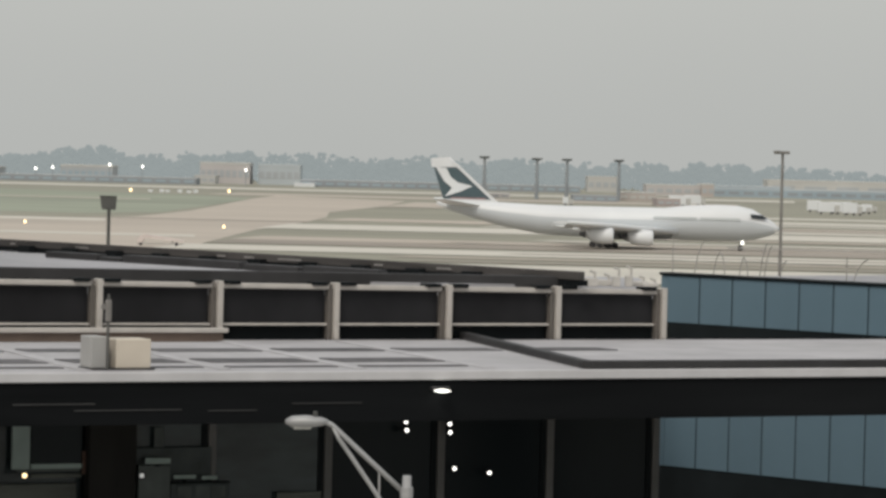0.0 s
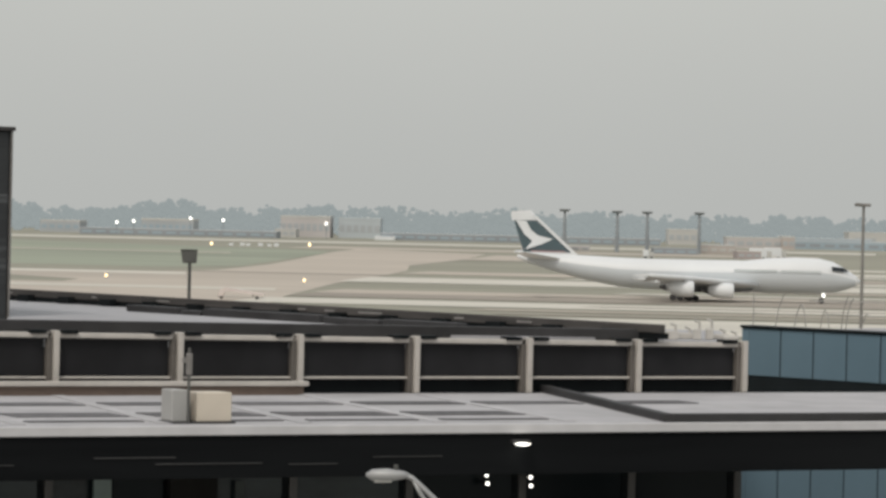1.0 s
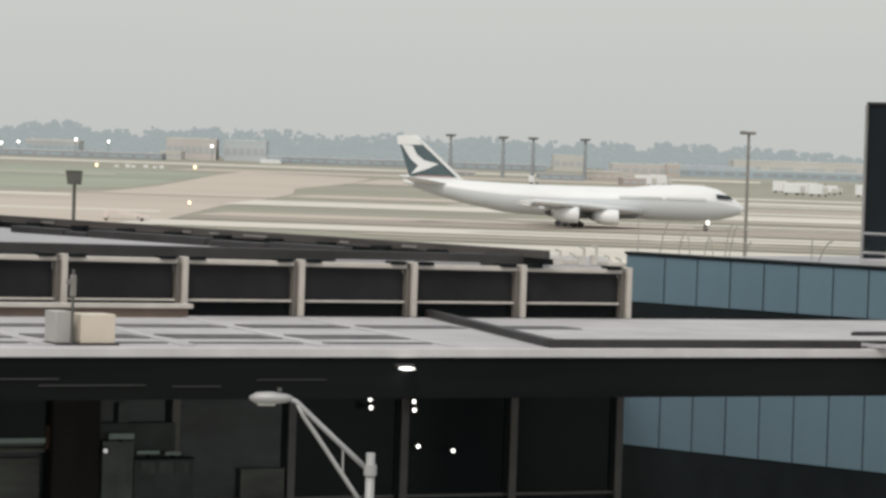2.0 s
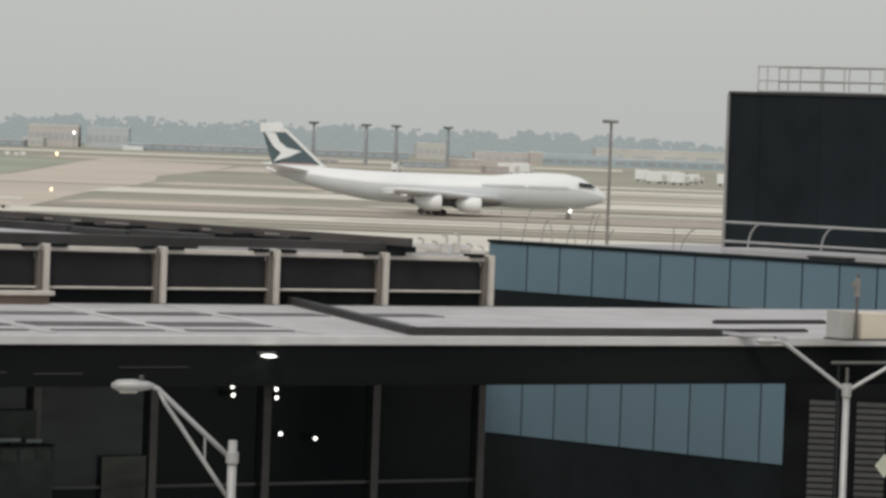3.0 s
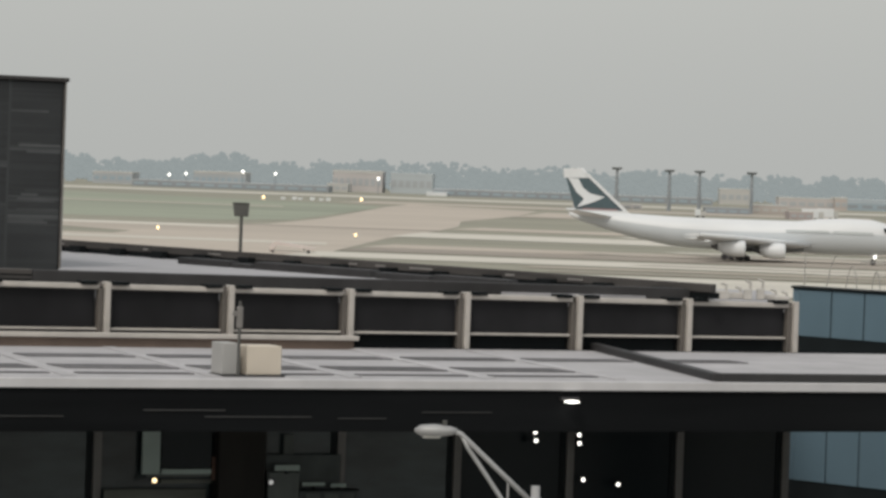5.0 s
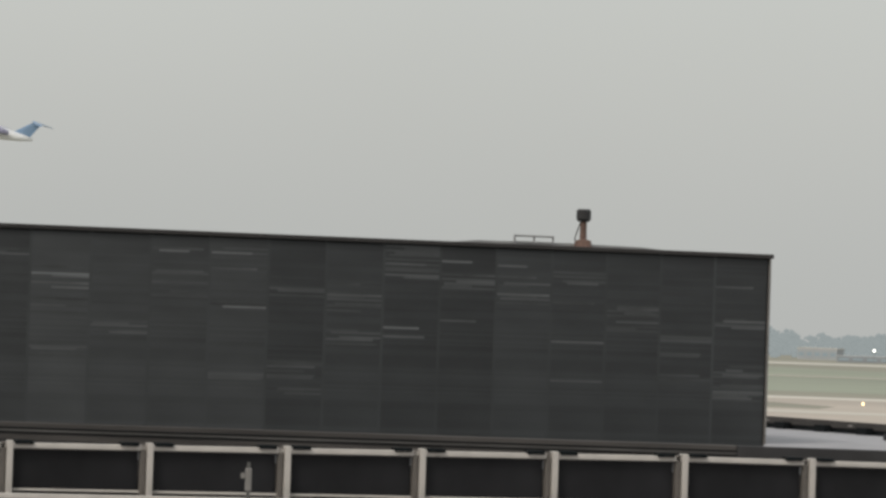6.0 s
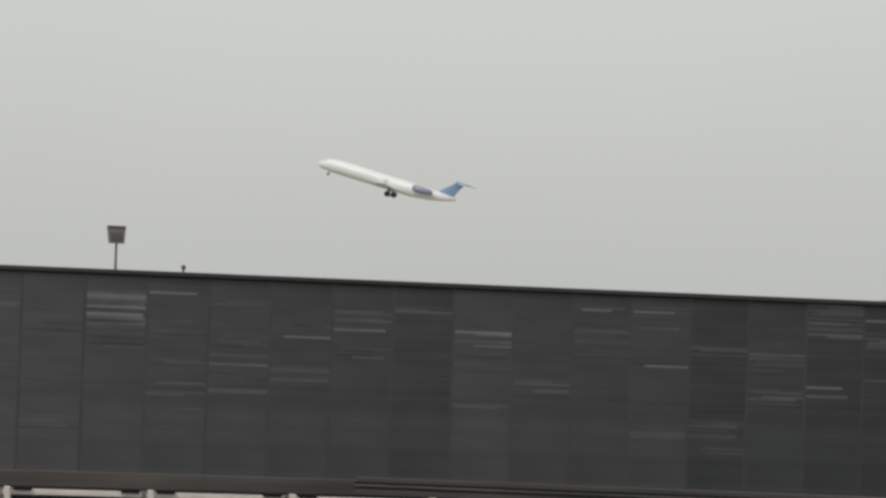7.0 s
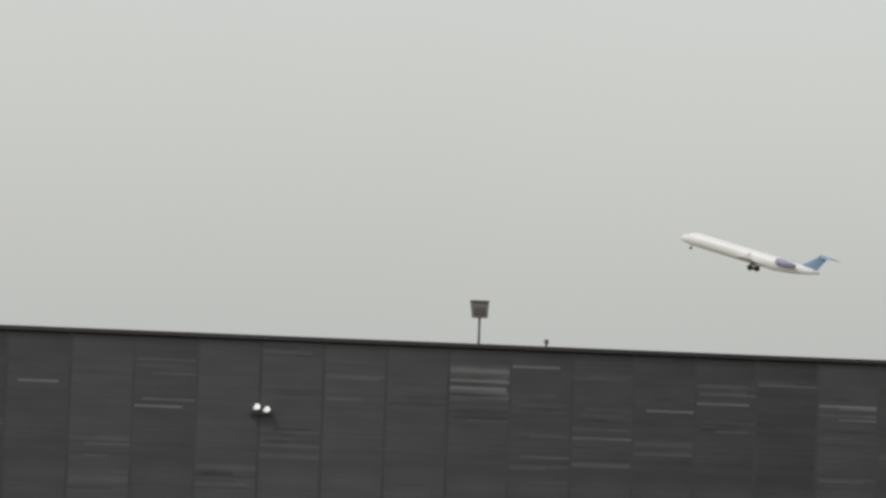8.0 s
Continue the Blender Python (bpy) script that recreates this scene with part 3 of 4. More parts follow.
band = part("near_gutter", box(26.8, run_n.length, -0.2, 0.2, z_w - 0.1, z_w + 0.3, 0.02), M_DARKTRIM, wedge, "dark gutter edge")
band.matrix_basis = pose(near_a.x, near_a.y + 0.9, 0, 0, 0, math.degrees(math.atan2(run_n.y, run_n.x)))

wide = part("near_upstand", box(0, 26.79, -0.2, 0.6, z_w - 0.3, z_w + 0.297, 0.02), M_UPSTAND, wedge, "streaked dark roof upstand")
wide.matrix_basis = band.matrix_basis
for z0, z1, m in ((0.10, 0.145, M_BLACKBOX), (0.02, 0.055, M_LEDGE), (-0.06, -0.02, M_BLACKBOX)):
    line = part("upstand_flashing", box(0, 26.79, -0.225, -0.203, z_w + z0, z_w + z1), m, wedge)
    line.matrix_basis = band.matrix_basis

# ---- long black louvred plant room at the left ----
BOXL = pose(-18.92, 131.9, 0, 0, 0, math.degrees(math.atan(0.637)))
BASE, HEAD = H - 4.5, H + 2.72
louvred = thing("louvred_plant_room", BOXL, "long black rooftop plant room clad in weathered louvre panels", "plant room")
PITCH = 2.13
part("body", box(-33 * PITCH, -0.02, 0.1, 14.0, BASE, HEAD), M_LOUVRE_BACK, louvred)
part("coping", box(-33 * PITCH, 0.12, -0.1, 14.1, HEAD + 0.004, HEAD + 0.16, 0.02), M_COPING, louvred)
part("base_rail", box(-33 * PITCH, 0.05, -0.12, 0.1, BASE, BASE + 0.1, 0.02), M_BLACKBOX, louvred)
part("plinth", box(-33 * PITCH, -24.0, -0.9, -0.125, BASE, H - 3.97, 0.02), M_UPSTAND, louvred)
# Thin grey strip copies the bright halo along this corner.
part("corner_post", box(-0.02, 0.03, -0.06, 0.1, BASE + 0.11, HEAD), M_ANCHOR, louvred, "grey strip for the bright edge at the corner")
rng = random.Random(7)


def on_louvre(u):
    """Where the louvred front is met along a viewing line, in its own run."""
    y = 144.0 / (1 - 1.0e-4 * u)
    x = u * y / F
    return -math.hypot(x + 18.92, y - 131.9), x, y


EDGE = 0.05


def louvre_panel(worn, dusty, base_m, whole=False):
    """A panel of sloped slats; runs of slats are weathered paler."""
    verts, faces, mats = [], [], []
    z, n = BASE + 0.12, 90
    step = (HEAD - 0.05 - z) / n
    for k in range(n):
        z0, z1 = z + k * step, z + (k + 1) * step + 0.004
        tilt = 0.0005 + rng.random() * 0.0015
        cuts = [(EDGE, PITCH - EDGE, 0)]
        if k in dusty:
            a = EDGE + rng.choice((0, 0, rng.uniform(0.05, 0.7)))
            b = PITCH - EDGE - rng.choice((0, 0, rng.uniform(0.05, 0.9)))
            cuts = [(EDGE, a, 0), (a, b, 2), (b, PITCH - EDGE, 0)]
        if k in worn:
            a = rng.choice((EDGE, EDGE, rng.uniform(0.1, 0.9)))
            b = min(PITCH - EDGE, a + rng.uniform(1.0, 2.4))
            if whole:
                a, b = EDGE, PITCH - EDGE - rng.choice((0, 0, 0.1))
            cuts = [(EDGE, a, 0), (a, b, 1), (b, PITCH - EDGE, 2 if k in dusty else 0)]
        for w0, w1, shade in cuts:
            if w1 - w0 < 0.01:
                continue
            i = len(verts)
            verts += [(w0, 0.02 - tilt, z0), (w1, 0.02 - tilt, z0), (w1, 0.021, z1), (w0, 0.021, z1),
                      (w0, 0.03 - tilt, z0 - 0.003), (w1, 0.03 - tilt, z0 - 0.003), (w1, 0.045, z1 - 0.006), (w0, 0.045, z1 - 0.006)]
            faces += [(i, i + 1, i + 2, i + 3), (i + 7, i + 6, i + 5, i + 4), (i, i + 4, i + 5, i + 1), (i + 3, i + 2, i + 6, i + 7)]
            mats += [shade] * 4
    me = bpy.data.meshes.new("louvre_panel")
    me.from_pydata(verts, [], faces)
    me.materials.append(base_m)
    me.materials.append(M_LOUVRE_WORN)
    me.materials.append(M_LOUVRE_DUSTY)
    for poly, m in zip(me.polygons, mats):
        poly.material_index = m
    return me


PALE_PANEL = int(-on_louvre(-2960)[0] / PITCH)
for k in range(33):
    worn, dusty = set(), set()
    for _ in range(rng.choice((0, 1, 2, 2, 3) if k < 15 else (0, 0, 1, 1, 2))):
        mid = max(20, min(82, int(82 - abs(rng.gauss(0, 20)))))
        for _ in range(rng.choice((1, 1, 2, 2))):
            worn.add(max(0, min(84, mid + rng.randrange(-4, 5))))
    for _ in range(rng.choice((1, 2, 3))):
        start, share = rng.randrange(20, 82), rng.uniform(0.25, 0.8)
        dusty |= set(j for j in range(start, start + rng.randrange(3, 16)) if rng.random() < share)
    if k == PALE_PANEL:
        worn, dusty = set(range(69, 84)) - {74}, set(range(58, 69)) - {66}
    # Slat colour is stepped lighter along the wall to carry the view's glare.
    grade = k + rng.uniform(-1.5, 1.5)
    base_m = M_LOUVRE_DARK if grade < 7.5 else M_LOUVRE_MID if grade < 13 else M_LOUVRE
    same_part("louvre_panel", louvre_panel(worn, dusty, base_m, k == PALE_PANEL), louvred, Matrix.Translation((-(k + 1) * PITCH - 0.05, 0, 0)))
joint_me = mesh_of("panel_joint", box(-EDGE - 0.004, EDGE + 0.004, 0.0205, 0.1, BASE + 0.11, HEAD), M_LOUVRE_PIER)
for k in range(33):
    same_part("panel_joint", joint_me, louvred, Matrix.Translation((-(k + 1) * PITCH - 0.05, 0, 0)))


# roof vent, hatch and lamps on the louvred roof
s, x, y = on_louvre(-1253)
vent = thing("roof_vent", BOXL @ pose(s + 0.42, 1.2, HEAD + 0.16), "rusty brown roof vent stack with a cowl", "vent")
part("stack", tube([(0, 0, 0), (0, 0, 0.25), (0, 0, 0.3), (0, 0, 1.0)], [0.34, 0.3, 0.13, 0.12], 12), M_RUST, vent)
part("cowl", tube([(0, 0, 0.94), (0, 0, 1.04), (0, 0, 1.33), (0, 0, 1.4)], [0.2, 0.27, 0.27, 0.22], 12), M_DARKTRIM, vent)
part("cable", tube([(-0.15, 0, 0.0), (-0.33, 0, 0.3), (-0.2, 0, 0.7), (-0.12, 0, 0.9)], 0.025, 6), M_POLE_DARK, vent)
hatch = thing("roof_hatch_frame", BOXL @ pose(on_louvre(-1383)[0] + 0.45, 1.2, HEAD + 0.16), "low pale pipe frame on the plant room roof", "frame")
for z in (0.08, 0.3):
    part("bar", box(0, 1.55, -0.04, 0.04, z, z + 0.07, 0.01), M_SIDE, hatch)
for k in (0, 0.75, 1.49):
    part("leg", box(k, k + 0.06, -0.03, 0.03, 0, 0.37), M_SIDE, hatch)
solid("roof_ridge_sheet", prism([(-12.0, 1.4, 0), (-3.2, 1.4, 0), (-4.6, 1.4, 0.1), (-7.5, 1.4, 0.14), (-11.0, 1.4, 0.12)], 1.5, (0, 1, 0)), M_SIDE,
      "low grey roof sheet on the plant room", "roof sheet", m=BOXL @ pose(0, 0, HEAD + 0.16))


def flood(name, m, height, label, wide=0.55, material=M_POLE_DARK, tall=0.52, stout=1.0):
    lamp = thing(name, m, label, "floodlight")
    part("pole", tube([(0, 0, 0), (0, 0, height)], [0.075 * stout, 0.06 * stout], 10), material, lamp)
    part("head", prism([(-wide * 0.46, 0.1, height - 0.05), (wide * 0.46, 0.1, height - 0.05), (wide * 0.52, 0.1, height + tall * 0.97), (-wide * 0.6, 0.1, height + tall)], 0.28, (0, -1, 0)), material, lamp)
    part("visor", box(-wide * 0.62, wide * 0.54, -0.24, 0.12, height + tall * 0.985, height + tall + 0.025, 0.01), material, lamp)
    part("lens", box(-wide * 0.4, wide * 0.3, -0.2, -0.185, height + 0.05, height + tall * 0.6), M_POLE_DARK, lamp)
    return lamp


flood("roof_floodlight", BOXL @ pose(on_louvre(-3006)[0], 0.6, HEAD + 0.16), 0.95, "square grey floodlight on a short roof post", material=M_FLOOD, stout=0.65)
solid("roof_nub", tube([(0, 0, 0), (0, 0, 0.1), (0, 0, 0.14), (0, 0, 0.25)], [0.04, 0.04, 0.09, 0.06], 8), M_POLE_DARK, "small dark roof fitting", "roof fitting",
      m=BOXL @ pose(on_louvre(-2863)[0], 0.3, HEAD + 0.16))
twin = thing("wall_lamp", BOXL @ pose(on_louvre(-3505)[0], -0.12, H + 0.42), "pair of small lit white wall lamps", "wall lamp")
part("bracket", box(-0.15, 0.6, -0.05, 0.1, -0.22, -0.14), M_DARKTRIM, twin)
for x, z in ((0.02, 0.0), (0.36, -0.08)):
    part("lamp_head", tube([(x, 0.02, z), (x + 0.06, -0.2, z + 0.05)], [0.07, 0.105], 10), M_LAMP_SOFT, twin)

# ---- roof boxes with masts ----
cabinets = []
for u, depth in ((-575, 99.9), (1058, 111.6), (-1847, 90.9)):
    box_thing = thing("roof_cabinet", pose(far(u, depth), depth, ROOF + 0.005, 0, 0, TURN), "pair of cream metal roof cabinets beside a thin mast", "cabinet", "roof cabinets")
    part("cabinet_large", box(0.02, 1.06, 0.0, 0.9, 0.04, 0.85, 0.02), M_BOX, box_thing)
    part("cabinet_small", box(-0.7, -0.22, 0.1, 0.9, 0.04, 0.92, 0.02), M_BOX_SIDE, box_thing)
    part("plinth", box(-0.74, 1.1, -0.2, 0.95, 0, 0.04), M_DARKTRIM, box_thing)
    part("mast", tube([(-0.3, -0.12, 0), (-0.3, -0.12, 2.1)], [0.05, 0.045], 8), M_POLE_DARK, box_thing)
    part("mast_sensor", bm_box(box(-0.38, -0.23, -0.2, -0.04, 1.35, 1.95, 0.02), -0.5, -0.38, -0.16, -0.08, 1.68, 1.82), M_ANCHOR, box_thing)

# ---- fascia lights, and glowing discs for reflections in the glass ----
for u in (1.5, 1190):
    y = 103.9 / (1 - 8e-5 * u)
    light = thing("fascia_light", pose(far(u, y), y - 0.32, ROOF - 0.55, 0, 0, TURN), "lit oval white fascia light", "lamp", "fascia lights")
    part("housing", box(-0.3, 0.3, -0.05, 0.17, -0.02, 0.08, 0.02), M_DARKTRIM, light)
    part("lens", tube([(0, -0.12, -0.08), (0, -0.12, -0.04), (0, -0.12, 0.0)], [0.08, 0.25, 0.1], 14), M_LAMP, light)
# Glowing discs are added where headlights are reflected in the glass.
for u, v in ((-58, -459), (-56, -474), (20, -461), (21, -476), (30, -540), (92, -546)):
    y = 121.96 / (1 - 8.286e-5 * u) - 0.6
    spot = thing("light_at_glass", pose(far(u, y), y, H + v * y / F), "small round glowing disc standing in for a reflected headlight", "lamp", "spotlights at the glass")
    part("can", tube([(0, 0.16, 0), (0, 0.02, 0)], 0.12, 10), M_DARKTRIM, spot)
    part("lens", tube([(0, 0.019, 0), (0, -0.01, 0)], 0.062, 10), M_LAMP, spot)
    part("stem", tube([(0, 0.1, 0), (0, 0.62, 0)], 0.03, 6), M_DARKTRIM, spot)


# ---- street lamps ----
def cobra(parent, tip, root, size=1.0):
    """A flattened lamp head from its root to its tip."""
    tip, root = Vector(tip), Vector(root)
    bm = bmesh.new()
    bm_tube(bm, [root, root.lerp(tip, 0.15), root.lerp(tip, 0.5), root.lerp(tip, 0.85), tip], [size * w for w in (0.05, 0.1, 0.15, 0.13, 0.04)], 12)
    for vtx in bm.verts:
        vtx.co.z = root.z + (tip.z - root.z) * 0.5 + (vtx.co.z - root.z) * 0.85
    head = part("lamp_head", bm, M_POLE, parent, smooth=True)
    part("photocell", tube([root.lerp(tip, 0.3) + Vector((0, 0, 0.1 * size)), root.lerp(tip, 0.3) + Vector((0, 0, 0.19 * size))], 0.045 * size, 8), M_POLE_DARK, head)
    part("glass_bowl", tube([root.lerp(tip, 0.4) + Vector((0, 0, -0.08 * size)), root.lerp(tip, 0.8) + Vector((0, 0, -0.08 * size))], 0.08 * size, 8), M_LENS, head)


D1 = 70.0
def at(u, v, d):
    return Vector((far(u, d), d, H + v * d / F))


lamp = thing("street_lamp", pose(0, 0, 0), "grey galvanised street lamp with a braced curved arm", "street lamp", "street lamps")
foot = at(-54, -560, D1)
part("pole", tube([(foot.x, D1, DECK), (foot.x, D1, foot.z + 0.06)], [0.11, 0.085], 14), M_POLE, lamp, smooth=True)
part("collar", tube([(foot.x, D1, foot.z - 0.38), (foot.x, D1, foot.z - 0.17)], 0.125, 14), M_POLE, lamp)
part("upper_arm", tube([at(-58, -585, D1), at(-120, -530, D1), at(-172, -483, D1), at(-190, -467, D1), at(-206, -461, D1)], 0.05, 8), M_POLE, lamp, smooth=True)
part("lower_arm", tube([at(-56, -661, D1), at(-94, -607.6, D1), at(-150, -528, D1), at(-176, -492, D1), at(-186, -472, D1)], 0.043, 8), M_POLE, lamp, smooth=True)
part("arm_brace", tube([at(-103.4, -545, D1), at(-102.6, -595, D1)], 0.02, 6), M_POLE, lamp)
cobra(lamp, at(-272, -463, D1), at(-196, -461, D1))

D2 = 76.0
lamp2 = thing("twin_street_lamp", pose(0, 0, 0), "grey galvanised twin-arm street lamp", "street lamp", "street lamps")
foot = at(1036, -431, D2)
part("pole", tube([(foot.x, D2, DECK), (foot.x, D2, foot.z + 0.1)], [0.085, 0.07], 14), M_POLE, lamp2, smooth=True)
part("hub", tube([(foot.x, D2, foot.z - 0.12), (foot.x, D2, foot.z + 0.16)], 0.1, 12), M_POLE, lamp2)
part("spike", tube([(foot.x, D2, foot.z + 0.16), (foot.x, D2, foot.z + 0.5)], 0.035, 6), M_POLE_DARK, lamp2)
part("left_arm", tube([foot, at(930, -354, D2), at(915, -346, D2)], 0.042, 8), M_POLE, lamp2)
part("right_arm", tube([foot, at(1140, -366, D2), at(1160, -358, D2)], 0.042, 8), M_POLE, lamp2)
cobra(lamp2, at(868, -346, D2), at(920, -346, D2), 0.55)
cobra(lamp2, at(1205, -352, D2), at(1156, -356, D2), 0.55)

D3 = 88.0
lamp3 = thing("kerbside_lamp", pose(0, 0, 0), "dark slim lamp post with two pale diamond signs", "lamp post")
foot = at(1146, -420, D3)
part("pole", tube([(foot.x, D3, DECK), (foot.x, D3, foot.z)], 0.09, 10), M_POLE_DARK, lamp3)
part("bent_top", tube([at(1146, -425, D3), at(1140, -418, D3), at(1128, -417, D3)], 0.08, 8), M_POLE_DARK, lamp3)
for u in (1109, 1169):
    c = at(u, -562, D3 - 0.15)
    w, h = 0.23 if u == 1109 else 0.12, 0.3
    part("diamond_sign", prism([(c.x - w, c.y, c.z), (c.x, c.y, c.z - h), (c.x + w, c.y, c.z), (c.x, c.y, c.z + h)], 0.02, (0, -1, 0)), M_SIGN, lamp3, "pale diamond sign")
    part("sign_arm", tube([(c.x, c.y + 0.05, c.z), (foot.x, D3, c.z)], 0.03, 6), M_POLE_DARK, lamp3)
lamp4 = thing("bracket_lamp", pose(0, 0, 0), "grey street lamp on a straight bracket under the canopy edge", "street lamp")
part("bracket", tube([at(1007, -381, 96.0), at(1135, -377, 96.0)], 0.04, 8), M_POLE_DARK, lamp4)
part("drop_pole", tube([(far(1020, 96), 96, DECK), (far(1020, 96), 96, H - 381 * 96 / F)], 0.04, 8), M_MULLION, lamp4)
cobra(lamp4, at(1176, -394, 96.0), at(1122, -386, 96.0))

# louvred duct shaft under the canopy
shaft = thing("duct_shaft", pose(far(926, 112.0), 112.0, 0, 0, 0, -8), "black duct shaft with two grey louvre grilles", "shaft")
part("body", box(0.0, 3.9, 0.0, 2.0, DECK, ROOF - 1.4), M_FASCIA, shaft)
slat_me = mesh_of("slat", bm_box(bmesh.new(), 0, 0.92, -0.1, -0.02, 0, 0.13), M_SLAT)
for x in (0.78, 2.25):
    for k in range(26):
        same_part("slat", slat_me, shaft, pose(x, 0, DECK + 1.4 + k * 0.2, 12))

# ---- greenish glazed entrance and counter shapes at the glass ----
def entrance(u, w, h, v_top, d_extra=-0.25):
    y = 121.96 / (1 - 8.286e-5 * u) + d_extra
    z = H + v_top * y / F
    door = thing("glazed_entrance", pose(far(u, y), y, 0, 0, 0, TURN), "green-edged glass entrance frame in the dark terminal wall", "door", "entrances")
    part("jamb", box(0, 0.6, -0.08, 0.05, z - h, z, 0.01), M_GREENISH, door)
    part("transom", box(0.66, w, -0.06, 0.03, z - h, z - h + 0.16, 0.01), M_GREENISH, door)
    part("leaf", box(0.66, w, -0.02, 0.01, z - h + 0.17, z - 0.1), M_GLASS_DARK, door)
    part("threshold", box(0, w, -0.1, 0.06, DECK, DECK + 0.05), M_GREENISH, door)
    part("sill_rail", box(0.66, w, -0.06, 0.03, z - h - 0.3, z - h - 0.16, 0.01), M_GLASS_PALE, door)
    part("side_frame", box(w + 0.02, w + 0.6, -0.06, 0.03, z - h - 0.2, z - h + 0.55, 0.01), M_RUST, door, "dark red door side panel")


entrance(-756, 2.4, 1.7, -466)
# dark column before the glass; counter shapes added for marks and reflections in it
part("column", box(-13.05, -11.4, -0.6, -0.16, DECK, ROOF - 1.37, 0.03), M_COLUMN, wall, "dark brown clad column")
counter = thing("counter_shapes", LINE @ pose(0, -0.3, 0), "grey-green counter shapes standing in for marks in the glass", "counter")
part("body", box(-11.3, -10.2, -0.3, 0.0, DECK, H - 10.0, 0.02), M_COUNTER, counter)
part("pale_board", box(-11.1, -10.22, -0.34, -0.28, H - 9.95, H - 9.76, 0.01), M_GREENISH, counter, "pale green board")
part("sign_stem", box(-10.75, -10.6, -0.3, -0.25, H - 10.05, H - 9.94), M_MULLION, counter)
part("back_panel", box(-11.3, -8.6, 0.02, 0.08, DECK, H - 9.45, 0.02), M_COUNTER_DARK, counter)
part("tall_panel", box(-10.63, -10.27, 0.09, 0.13, DECK, H - 8.8, 0.02), M_COUNTER, counter)
part("desk", box(-10.18, -8.1, -0.3, 0.0, DECK, H - 10.62, 0.02), M_COUNTER_DARK, counter)
part("worktop", box(-10.2, -8.05, -0.36, 0.01, H - 10.615, H - 10.57, 0.01), M_MULLION, counter)
for a, b, z in ((-10.06, -9.27, -10.46), (-9.06, -8.5, -10.5)):
    part("pale_bar", box(a, b, -0.25, -0.2, H + z, H + z + 0.12, 0.01), M_GREENISH, counter, "pale bar")
    part("bar_stand", box((a + b) / 2 - 0.05, (a + b) / 2 + 0.05, -0.22, -0.19, H - 10.57, H + z), M_MULLION, counter)
for a in (-9.95, -9.3, -8.75):
    part("desk_front", box(a, a + 0.5, -0.33, -0.302, H - 11.1, H - 10.7, 0.01), M_COUNTER, counter)
# Pale board added for a strip of reflection in the glass.
board_y = 121.96 / (1 + 8.286e-5 * 690) - 0.12
board = thing("pale_board", pose(far(-690, board_y), board_y, H - 560 * board_y / F, 0, 0, TURN), "pale green-grey board standing in for a reflection in the dark glass", "sign")
part("face", box(-1.1, 1.1, -0.03, 0.0, -0.06, 0.06, 0.01), M_COUNTER, board)
part("fixing", box(-0.9, 0.9, 0.001, 0.14, -0.03, 0.03), M_MULLION, board)


# Low pale panels are added to carry bright reflections in the glass.
for u0, u1, v in ((-285, -206, -583), (-815, -640, -578)):
    y = 121.96 / (1 - 8.286e-5 * u1) - 0.15
    w = (u1 - u0) * y / F / math.cos(radians(TURN)) * 0.98
    top = H + v * y / F
    low = thing("reflection_panel", pose(far(u0, y - 0.5), y - 0.5 * w, 0, 0, 0, TURN), "pale grey low panel standing in for reflections in the glass wall", "panel", "frosted panels")
    part("face", box(0.03, w, -0.04, -0.0, DECK + 0.08, top - 0.09), M_GLASS_PALE, low)
    part("cap_rail", box(0.0, w + 0.03, -0.05, 0.03, top - 0.085, top - 0.05, 0.01), M_GLASS_PALE, low)
    part("foot_rail", box(0.0, w + 0.03, -0.07, 0.03, DECK, DECK + 0.075), M_MULLION, low)
for u, v, m in ((-732, -571, M_AMBER), (-524, -566, M_LAMP_SOFT)):
    y = 121.96 / (1 - 8.286e-5 * u) - 0.9
    spot = thing("light_at_glass", pose(far(u, y), y, H + v * y / F), "small round lit spotlight beside the entrance", "lamp", "spotlights at the glass")
    part("can", tube([(0, 0.16, 0), (0, 0.02, 0)], 0.12, 10), M_DARKTRIM, spot)
    part("lens", tube([(0, 0.019, 0), (0, -0.01, 0)], 0.08, 10), m, spot)
    part("stem", tube([(0, 0.1, 0), (0, 0.8, 0)], 0.03, 6), M_DARKTRIM, spot)


